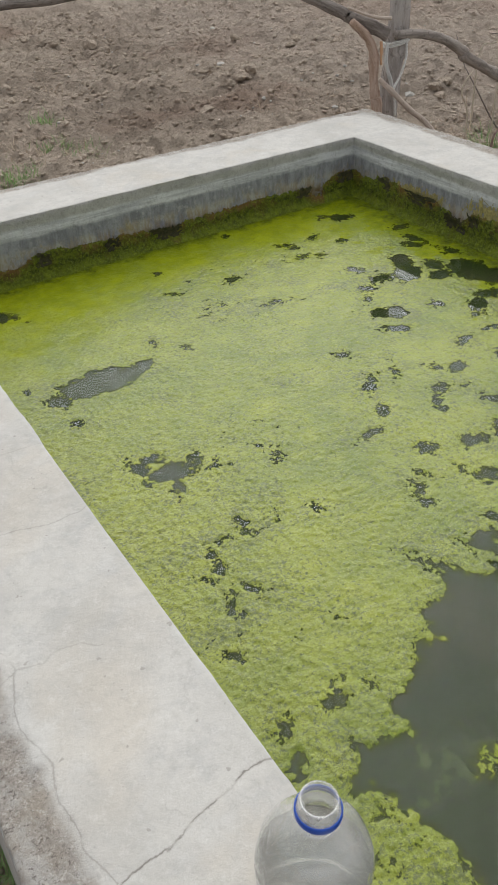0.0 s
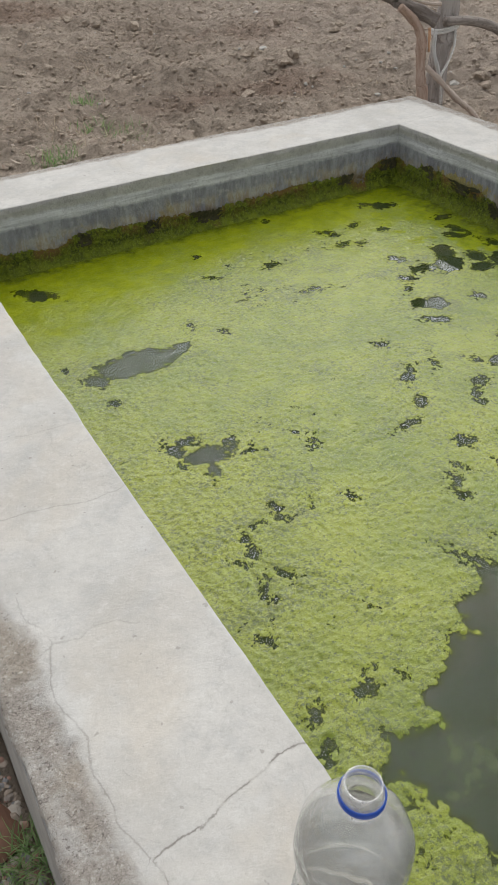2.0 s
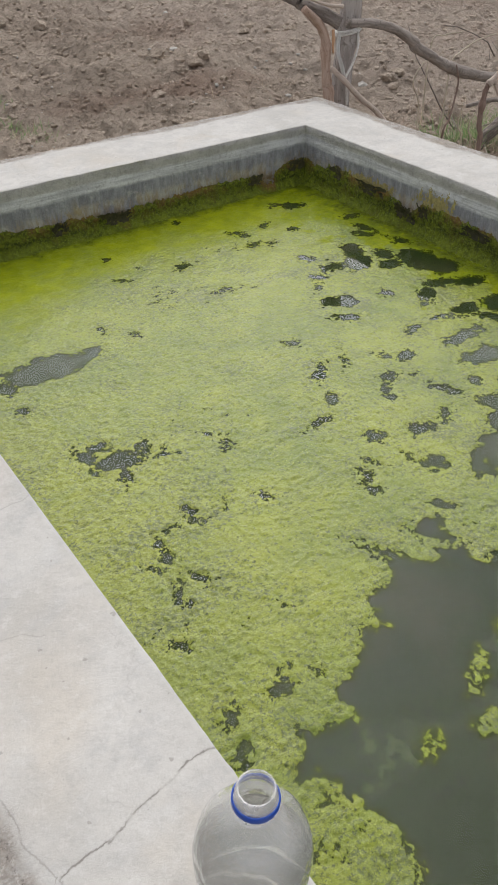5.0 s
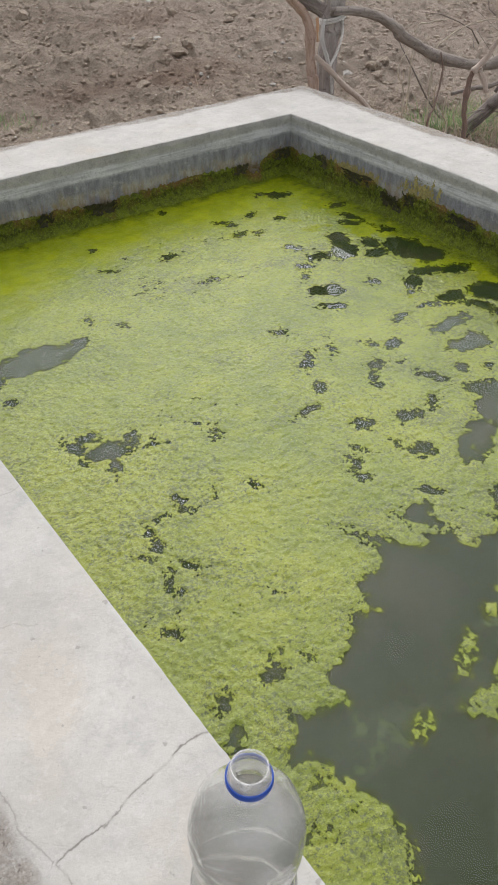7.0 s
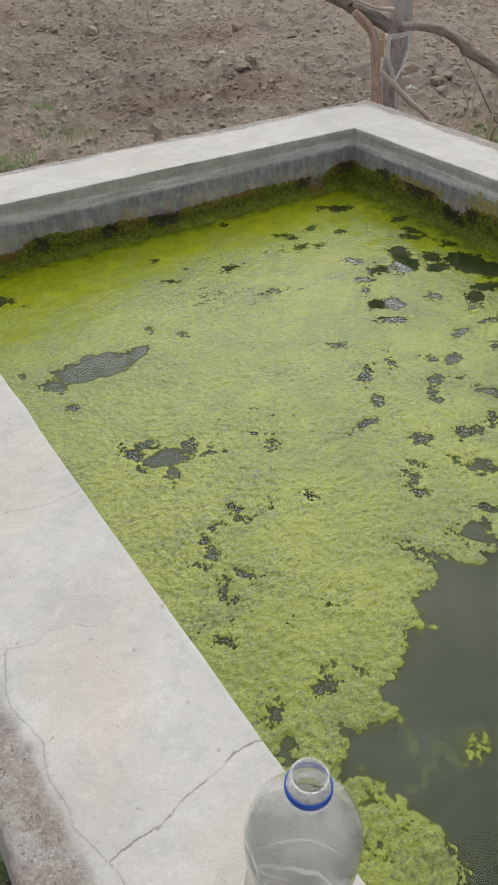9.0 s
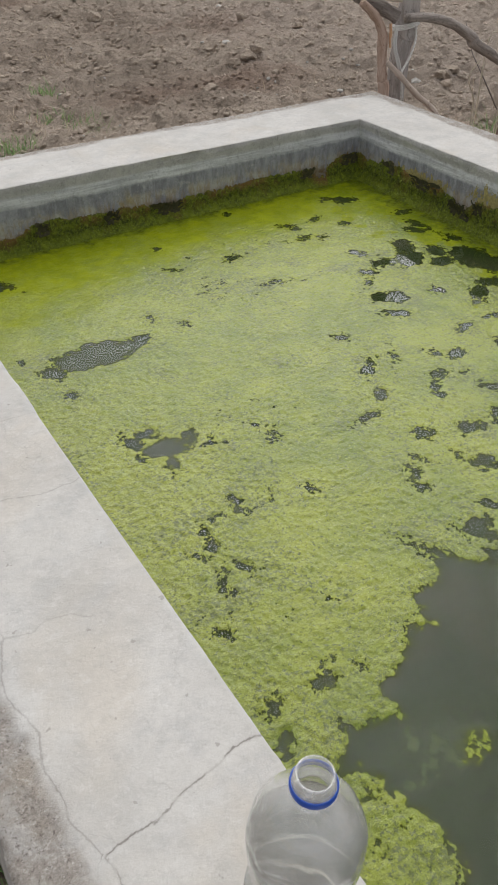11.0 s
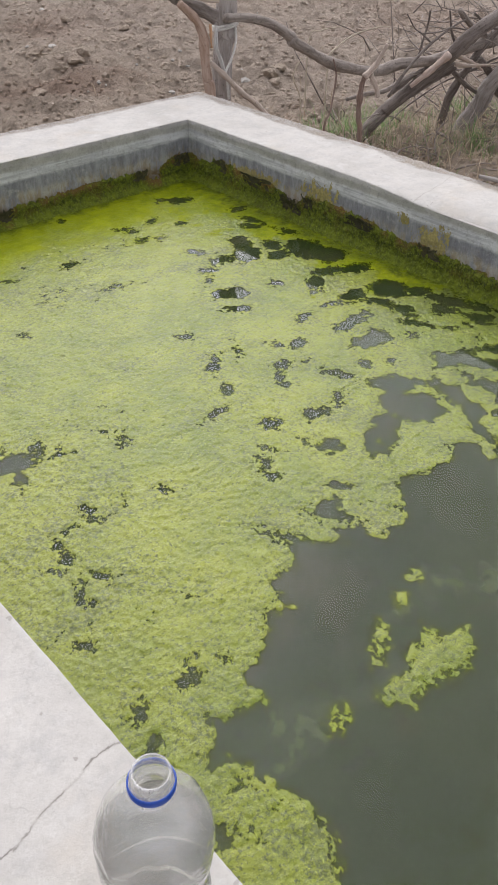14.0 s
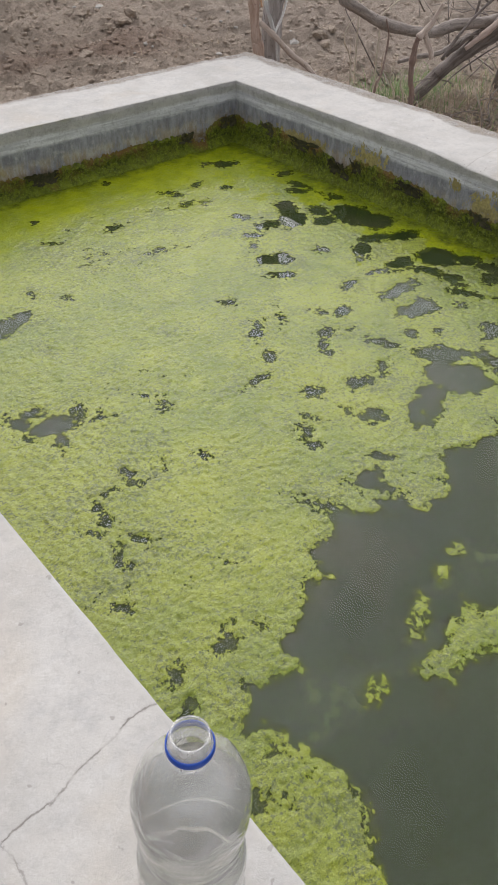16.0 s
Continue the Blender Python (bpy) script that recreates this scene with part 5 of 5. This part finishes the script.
limb("dead_branch", ((2.672, 3.0, -0.24), (2.748, 2.962, -0.121), (2.842, 2.925, -0.027), (2.942, 2.888, 0.036), (2.961, 2.85, 0.062)), 0.0068, 0.0038, DARK_BARK, "crooked dry dead branch in the brush pile", "branch", 31, 8)
limb("dead_branch", ((2.852, 3.0, -0.135), (2.85, 2.983, -0.045), (2.855, 2.967, 0.046), (2.835, 2.95, 0.098)), 0.0057, 0.0037, DARK_BARK, "crooked dry dead branch in the brush pile", "branch", 32, 8)
limb("dead_branch", ((3.034, 2.93, -0.059), (2.977, 2.92, -0.0), (2.939, 2.91, 0.054), (2.908, 2.9, 0.097)), 0.0065, 0.0038, DARK_BARK, "crooked dry dead branch in the brush pile", "branch", 33, 8)
limb("dead_twig", ((2.849, 2.93, -0.029), (2.777, 2.937, 0.016), (2.729, 2.943, 0.043), (2.676, 2.95, 0.1)), 0.0038, 0.0024, DARK_BARK, "thin dry dead twig in the brush pile", "twig", 34, 8)
limb("dead_twig", ((2.782, 2.94, 0.015), (2.872, 2.913, 0.016), (2.933, 2.887, 0.029), (3.043, 2.86, 0.009)), 0.0031, 0.0032, DARK_BARK, "thin dry dead twig in the brush pile", "twig", 35, 8)
limb("dead_branch", ((3.306, 2.93, -0.062), (3.174, 2.92, -0.012), (3.067, 2.91, 0.041), (2.983, 2.9, 0.09)), 0.0151, 0.0115, MID_BARK, "crooked dry dead branch in the brush pile", "branch", 36, 8)
limb("dead_branch", ((3.366, 2.82, -0.046), (3.264, 2.83, -0.01), (3.126, 2.84, 0.024), (3.027, 2.85, 0.082)), 0.0082, 0.0051, DARK_BARK, "crooked dry dead branch in the brush pile", "branch", 37, 8)
limb("dead_branch", ((3.378, 2.76, -0.044), (3.438, 2.74, -0.112), (3.382, 2.72, -0.166), (3.477, 2.7, -0.204)), 0.0068, 0.0042, DARK_BARK, "crooked dry dead branch in the brush pile", "branch", 38, 8)
limb("dead_branch", ((3.355, 2.78, -0.013), (3.356, 2.76, -0.073), (3.416, 2.74, -0.142), (3.44, 2.72, -0.23)), 0.0055, 0.0028, DARK_BARK, "crooked dry dead branch in the brush pile", "branch", 39, 8)
limb("dead_branch", ((3.397, 2.76, -0.035), (3.472, 2.76, -0.002), (3.323, 2.76, 0.045), (3.222, 2.76, 0.094)), 0.011, 0.0079, DARK_BARK, "crooked dry dead branch in the brush pile", "branch", 40, 8)
limb("dead_branch", ((3.39, 2.78, -0.048), (3.394, 2.715, -0.05), (3.436, 2.65, -0.04)), 0.0165, 0.0137, GREY_BARK, "crooked dry dead branch in the brush pile", "branch", 41, 8)
limb("dead_twig", ((3.346, 2.84, -0.084), (3.258, 2.82, -0.102), (3.261, 2.8, -0.141), (3.327, 2.78, -0.174)), 0.0048, 0.0027, DARK_BARK, "thin dry dead twig in the brush pile", "twig", 42, 8)
limb("dead_branch", ((3.226, 2.75, -0.464), (3.191, 2.65, -0.493), (3.187, 2.55, -0.553), (3.167, 2.45, -0.603)), 0.0081, 0.0052, MID_BARK, "crooked dry dead branch in the brush pile", "branch", 43, 8)
limb("dead_branch", ((3.066, 2.98, -0.46), (2.994, 2.853, -0.453), (2.992, 2.727, -0.505), (3.091, 2.6, -0.554)), 0.0081, 0.0052, DARK_BARK, "crooked dry dead branch in the brush pile", "branch", 44, 8)
limb("dead_branch", ((3.104, 2.78, -0.482), (3.168, 2.687, -0.514), (3.259, 2.593, -0.499), (3.295, 2.5, -0.52)), 0.0066, 0.0054, MID_BARK, "crooked dry dead branch in the brush pile", "branch", 45, 8)
limb("dry_stalk", ((2.418, 3.3, -0.54), (2.418, 3.3, -0.278), (2.357, 3.29, -0.172), (2.361, 3.28, -0.119), (2.388, 3.27, -0.081)), 0.0037, 0.0024, STRAW_STALK, "thin tan dry stalk standing in the litter", "stalk", 46, 6)
limb("dry_stalk", ((2.702, 3.4, -0.54), (2.702, 3.4, -0.175), (2.75, 3.392, -0.105), (2.87, 3.385, -0.06), (3.025, 3.377, -0.047), (3.097, 3.37, -0.052)), 0.004, 0.0028, STRAW_STALK, "thin tan dry stalk standing in the litter", "stalk", 47, 6)
limb("dry_stalk", ((2.77, 3.6, -0.54), (2.77, 3.6, -0.117), (2.84, 3.585, -0.071), (2.95, 3.57, -0.066)), 0.0041, 0.0028, STRAW_STALK, "thin tan dry stalk standing in the litter", "stalk", 48, 6)
limb("dry_stalk", ((2.388, 3.0, -0.54), (2.388, 3.0, -0.346), (2.333, 2.985, -0.27), (2.326, 2.97, -0.196)), 0.0035, 0.0023, STRAW_STALK, "thin tan dry stalk standing in the litter", "stalk", 49, 6)
limb("dry_stalk", ((2.389, 2.95, -0.54), (2.389, 2.95, -0.345), (2.341, 2.935, -0.271), (2.341, 2.92, -0.208)), 0.0035, 0.0023, STRAW_STALK, "thin tan dry stalk standing in the litter", "stalk", 50, 6)
limb("fallen_stick", ((1.456, 1.735, 0.008), (1.470, 1.690, 0.007), (1.492, 1.630, 0.004), (1.520, 1.560, -0.002), (1.56, 1.45, -0.02), (1.62, 1.30, -0.06)), 0.005, 0.008, GREY_BARK,
     "thin grey fallen stick resting on the coping edge", "stick", 13, 8)
TRUNK_TOP = ((3.355, 2.818, -0.148), (3.37, 2.785, -0.089), (3.368, 2.753, -0.021), (3.364, 2.72, 0.046))


def crooked(start, heading, rise, length, seed):
    """Points of one crooked dead branch."""
    rs = np.random.RandomState(seed)
    p, d = [Vector(start)], Vector((math.cos(heading), math.sin(heading), rise)).normalized()
    for _ in range(6):
        d = (d + Vector(rs.normal(size=3)) * 0.11).normalized()
        p.append(p[-1] + d * length / 6)
    return p


for i in range(16):
    at = TRUNK_TOP[i % 4]
    limb("dead_branch", crooked(at, rnd.uniform(-2.4, 2.4), rnd.uniform(-0.5, 0.9), rnd.uniform(0.35, 0.8), 500 + i), rnd.uniform(0.004, 0.008), 0.002,
         DARK_BARK, "crooked dry dead branch hanging from the trunk", "branch", 60 + i, 8, 0.15, 0.5)


def rope_strand(points, r, turns, phase):
    path = spline(points, 14)
    out = []
    for i, c in enumerate(path):
        d = (path[min(i + 1, len(path) - 1)] - path[max(i - 1, 0)]).normalized()
        a = d.cross(Vector((0.3, 1, 0.2))).normalized()
        b = d.cross(a)
        an = phase + turns * 2 * math.pi * i / (len(path) - 1)
        out.append(c + (a * math.cos(an) + b * math.sin(an)) * r)
    return tube_lists(out, r * 1.05, r * 1.05, sides=6, steps=1)


def rope_part(name, points, turns, owner, r=0.0025):
    vs, fs = [], []
    for ph in (0, math.pi):
        v, f = rope_strand(points, r, turns, ph)
        fs += [tuple(i + len(vs) for i in q) for q in f]
        vs += v
    return under(part(name, from_lists(name, vs, fs), ROPE), owner)


rope = empty("rope", (1.727, 3.03, 0.153), "pale twisted rope knotted round the post", "rope")
ring = [(1.727 + 0.043 * math.cos(a), 3.03 + 0.043 * math.sin(a), 0.153 + 0.010 * math.cos(a + 0.6)) for a in np.linspace(0, 2 * math.pi, 17)]
rope_part("rope_loop", ring, 16, rope)
rope_part("rope_loop", [(x, y, z - 0.009) for x, y, z in ring], 16, rope)
rope_part("rope_tail", ((1.645, 2.985, 0.16), (1.631, 2.975, 0.105), (1.646, 2.97, 0.057), (1.66, 2.965, 0.019), (1.672, 2.96, -0.01), (1.686, 2.965, -0.085)), 14, rope)
rope_part("rope_tail", ((1.651, 2.985, 0.159), (1.638, 2.972, 0.097), (1.653, 2.965, 0.053), (1.661, 2.96, 0.02)), 10, rope)
rope_part("rope_tail", ((1.739, 2.99, 0.153), (1.729, 2.975, 0.101), (1.702, 2.968, 0.05), (1.675, 2.962, 0.022), (1.662, 2.96, 0.004)), 10, rope)
wedge = tube("split_wedge", ((1.622, 2.99, 0.167), (1.621, 2.985, 0.144), (1.619, 2.982, 0.121), (1.624, 2.985, 0.093)), 0.0053, 0.0028, sides=10, steps=5, rough=0.25, seed=91, knots=0.4)
tagged(part("split_wedge", wedge, ORANGE_WOOD), "fresh orange split of wood beside the post", "wood chip")


# ---- twigs, grass, stones and clods ----
def twig_tangle(name, count, area, seed, size=(0.15, 0.5), rise=0.6, label="", r=(0.0018, 0.005), lift=0.0):
    rs = np.random.RandomState(seed)
    vs, fs = [], []
    for _ in range(count):
        x, y = rs.uniform(area[0], area[1]), rs.uniform(area[2], area[3])
        le, a, up = rs.uniform(*size), rs.uniform(0, 6.28), rs.uniform(-0.1, rise)
        z = ground_at(x, y) + 0.01 + lift * rs.uniform(0.5, 1.0)
        p = [Vector((x, y, z))]
        d = Vector((math.cos(a), math.sin(a), up)).normalized()
        for _k in range(4):
            d = (d + Vector(rs.normal(size=3)) * 0.26).normalized()
            q = p[-1] + d * le / 4
            q.z = max(q.z, z - 0.005)
            p.append(q)
        rr = rs.uniform(*r)
        v, f = tube_lists(p, rr, rr * 0.4, sides=5, steps=1)
        fs += [tuple(i + len(vs) for i in q) for q in f]
        vs += v
    ob = part(name, from_lists(name, vs, fs), TWIG)
    return tagged(ob, label, "twigs", kind="stuff")


twig_tangle("twigs", 130, (2.85, 5.0, 1.5, 3.6), 5, (0.2, 0.8), 1.6, "tangle of thin dead twigs and thorn branches")
twig_tangle("thorn_twigs", 120, (3.0, 4.2, 2.6, 3.5), 9, (0.15, 0.55), 0.9, "tangled dry thorn twigs among the dead branches", (0.0015, 0.004), 0.62)
twig_tangle("twig_litter", 420, (1.5, 4.0, 0.9, 3.4), 6, (0.08, 0.35), 0.15, "dry twig litter lying on the ground")
twig_tangle("field_straw", 160, (0.2, 5.0, 3.0, 7.5), 8, (0.04, 0.16), 0.2, "scattered straw and root bits on soil", (0.001, 0.002))


def grass(name, count, spots, seed, material, label, **kw):
    rs = np.random.RandomState(seed)
    at = []
    for _ in range(count):
        x, y, s = spots[rs.randint(len(spots))]
        px, py = rs.normal(x, s), rs.normal(y, s)
        if px < EAST_OUT + 0.02 and py < NORTH_OUT + 0.02 and px > WEST_OUT - 0.01:
            continue
        at.append((px, py))
    P = np.array(at)
    H = soil_height(P[:, :1], P[:, 1:])[:, 0]
    ob = part(name, blades(name, [(a, b, h - 0.004) for (a, b), h in zip(at, H)], seed, **kw), material)
    return tagged(ob, label, "grass", kind="stuff")


RIGHT = ((2.75, 3.1, 0.16), (2.85, 2.9, 0.16), (3.0, 2.75, 0.18), (3.1, 3.1, 0.16), (3.2, 2.85, 0.18), (3.4, 3.1, 0.2), (3.5, 2.9, 0.22), (3.2, 2.5, 0.2), (3.7, 2.8, 0.25), (2.9, 2.4, 0.14))
grass("dry_grass", 4200, RIGHT, 11, DRY_GRASS, "dry straw-coloured grass beside the tank", length=(0.05, 0.22), lean=2.2, curl=1.6, width=0.0032)
grass("green_grass", 500, RIGHT, 12, GREEN_GRASS, "sparse green grass among dead branches", length=(0.04, 0.16), lean=1.2, curl=1.4, width=0.0030)
grass("green_clump", 1300, ((2.62, 3.28, 0.07), (2.75, 3.2, 0.07), (3.0, 3.25, 0.09), (3.15, 3.4, 0.09), (3.55, 3.15, 0.08), (3.0, 2.72, 0.04), (4.0, 2.95, 0.12), (3.3, 2.35, 0.05)), 18, GREEN_GRASS, "green grass clumps at the foot of the logs", length=(0.04, 0.18), lean=0.9, curl=1.3, width=0.0034)
grass("green_tuft", 150, ((0.72, 4.55, 0.06), (0.66, 4.4, 0.07), (1.15, 4.75, 0.06)), 13, GREEN_GRASS, "small green grass tufts in the field", length=(0.03, 0.10), lean=1.2, curl=1.0)
grass("dry_tuft", 260, ((0.85, 4.95, 0.1), (0.75, 5.05, 0.1), (0.95, 4.7, 0.12), (1.45, 6.1, 0.06), (2.7, 4.7, 0.15)), 14, DRY_GRASS, "dry straw lying in the field", length=(0.04, 0.15), lean=2.6, curl=0.6)
grass("wall_foot_grass", 420, ((-0.43, 1.197, 0.022), (-0.413, 1.201, 0.020), (-0.451, 1.181, 0.025)), 15, GREEN_GRASS, "green grass growing at the wall foot", length=(0.015, 0.055), lean=1.4, curl=1.2, width=0.0013)


def field_lumps(name, count, area, sizes, seed, material, label, category, fine=False, power=3.0):
    rs = np.random.RandomState(seed)
    P = np.stack((rs.uniform(area[0], area[1], count), rs.uniform(area[2], area[3], count)), -1)
    out = (P[:, 0] > EAST_OUT + 0.03) | (P[:, 1] > NORTH_OUT + 0.03) | (P[:, 0] < WEST_OUT - 0.02)
    P = P[out]
    H = soil_height(P[:, :1], P[:, 1:])[:, 0]
    items = []
    for i, (p, h) in enumerate(zip(P, H)):
        r = sizes[0] + (sizes[1] - sizes[0]) * rs.uniform() ** power
        items.append((*lump(r, seed * 1000 + i, fine=fine), (p[0], p[1], h + r * 0.12)))
    ob = part(name, scatter_mesh(name, items), material)
    return tagged(ob, label, category, kind="stuff")


field_lumps("soil_crumbs", 40000, (0.0, 6.2, 2.7, 9.0), (0.003, 0.022), 21, CLOD, "loose broken brown soil crumbs", "soil", power=5.0)
field_lumps("pale_pebbles", 700, (0.2, 6.0, 2.9, 8.5), (0.002, 0.011), 22, WHITE_STONE, "small pale pebbles scattered in the soil", "pebbles")
field_lumps("gravel", 9000, (-0.66, -0.41, 1.00, 1.95), (0.002, 0.0075), 23, STONE, "loose mixed gravel at the wall foot", "gravel", True, 2.2)
field_lumps("wall_foot_stones", 160, (-0.60, -0.42, 1.05, 1.6), (0.009, 0.015), 24, STONE, "larger broken stones at the wall foot", "gravel", True, 1.5)


def single(name, x, y, r, seed, material, label, category, group, squash=0.7, rough=0.35):
    v, f = lump(r, seed, squash, rough)
    me = from_lists(name, v.tolist(), f.tolist(), smooth=False)
    ob = part(name, me, material)
    ob.location = (x, y, ground_at(x, y) + r * squash * 0.35)
    return tagged(ob, label, category, group)


CLODS = (
    (1.97, 4.88, 0.039), (2.45, 5.73, 0.055), (2.56, 5.38, 0.065), (2.44, 5.24, 0.047), (3.24, 4.35, 0.045), (3.35, 4.39, 0.038), (3.2, 4.27, 0.037), (3.51, 6.24, 0.039),
    (3.82, 6.03, 0.039), (2.23, 7.16, 0.061), (2.26, 6.99, 0.045), (2.3, 6.73, 0.043), (1.92, 5.58, 0.032), (1.93, 5.49, 0.023), (1.7, 6.04, 0.029), (1.92, 6.74, 0.028),
    (1.97, 7.29, 0.041), (1.88, 7.67, 0.048), (1.93, 7.41, 0.041), (1.72, 5.75, 0.032), (2.6, 4.43, 0.032), (2.76, 4.4, 0.029), (3.61, 6.3, 0.035), (1.28, 6.43, 0.035),
    (3.11, 6.42, 0.039), (2.61, 4.71, 0.026), (2.33, 5.23, 0.035), (2.61, 5.48, 0.054), (2.54, 5.3, 0.044), (2.86, 5.69, 0.039), (3.08, 5.19, 0.033), (3.74, 5.97, 0.044),
    (3.63, 6.34, 0.045), (2.39, 4.84, 0.026),
)
for i, (x, y, r) in enumerate(CLODS):
    single("soil_clod", x, y, r, 300 + i, CLOD, "broken brown clod of dry soil", "clod", "clods in the field", 0.7, 1.0)
single("broken_brick", -0.448, 1.239, 0.045, 333, BRICK, "flat reddish broken brick among the gravel", "brick", "", 0.35)
STONES = (
    (3.4, 7.26, 0.038), (2.66, 5.88, 0.031), (2.44, 5.82, 0.013), (2.87, 5.42, 0.025), (3.06, 4.92, 0.016), (2.37, 4.88, 0.018), (2.61, 4.51, 0.018), (2.81, 5.12, 0.012),
    (3.02, 5.02, 0.012), (3.19, 5.16, 0.013), (2.56, 6.19, 0.009), (1.73, 6.41, 0.009), (0.94, 5.75, 0.012), (1.26, 5.43, 0.011), (3.24, 4.61, 0.012), (3.06, 4.38, 0.033),
)
for i, (x, y, r) in enumerate(STONES):
    single("stone", x, y, r, 400 + i, WHITE_STONE, "pale chalky stone lying on the soil", "stone", "stones in the field")


def leaf_litter(name, count, area, seed, size, label):
    """Small curled dry leaves lying loose on the soil."""
    rs = np.random.RandomState(seed)
    P = np.stack((rs.uniform(area[0], area[1], count), rs.uniform(area[2], area[3], count)), -1)
    P = P[(P[:, 0] > EAST_OUT + 0.02) | (P[:, 1] > NORTH_OUT + 0.02)]
    H = soil_height(P[:, :1], P[:, 1:])[:, 0]
    verts, faces = [], []
    for (x, y), h in zip(P, H):
        a, le = rs.uniform(0, 6.28), rs.uniform(*size)
        tilt = rs.normal(size=2) * 0.35
        k = len(verts)
        for u, v, c in ((-1, 0, 0.1), (-0.2, -0.4, -0.05), (0.1, 0, 0.12), (-0.2, 0.4, -0.05), (1, 0, 0.15), (0.4, -0.35, 0), (0.4, 0.35, 0)):
            px, py = u * math.cos(a) - v * math.sin(a), u * math.sin(a) + v * math.cos(a)
            verts.append((x + px * le, y + py * le, h + 0.012 + le * (c + px * tilt[0] + py * tilt[1])))
        faces += [(k, k + 1, k + 2), (k, k + 2, k + 3), (k + 1, k + 5, k + 2), (k + 2, k + 6, k + 3), (k + 5, k + 4, k + 2), (k + 2, k + 4, k + 6)]
    ob = part(name, from_lists(name, verts, faces, smooth=False), LEAF)
    return tagged(ob, label, "leaves", kind="stuff")


leaf_litter("fallen_leaves", 5600, (1.48, 4.6, 1.0, 3.6), 31, (0.006, 0.022), "dry tan leaf litter under the dead branches")
leaf_litter("litter_by_post", 1500, (1.5, 3.4, 2.9, 3.9), 34, (0.006, 0.018), "pale dry leaves and chips behind the post")
grass("straw_wisps", 420, ((2.0, 3.2, 0.25), (2.4, 3.5, 0.3), (2.9, 3.5, 0.3), (1.9, 2.95, 0.1)), 17, DRY_GRASS, "wispy dry straw behind the post", length=(0.05, 0.24), lean=1.5, curl=1.3, width=0.002)
leaf_litter("field_leaves", 500, (0.3, 4.5, 3.0, 7.5), 32, (0.005, 0.016), "scattered dry leaf bits on the field")
leaf_litter("dry_husks", 220, (0.2, 1.25, 3.7, 5.4), 33, (0.006, 0.030), "pale dry husks and leaves lying on soil")
grass("field_weeds", 260, ((0.66, 4.45, 0.05), (1.05, 4.95, 0.05), (1.18, 5.42, 0.04), (0.40, 5.1, 0.06)), 16, GREEN_GRASS, "small green weeds sprouting in the field", length=(0.03, 0.09), lean=1.1, curl=0.7, width=0.005)
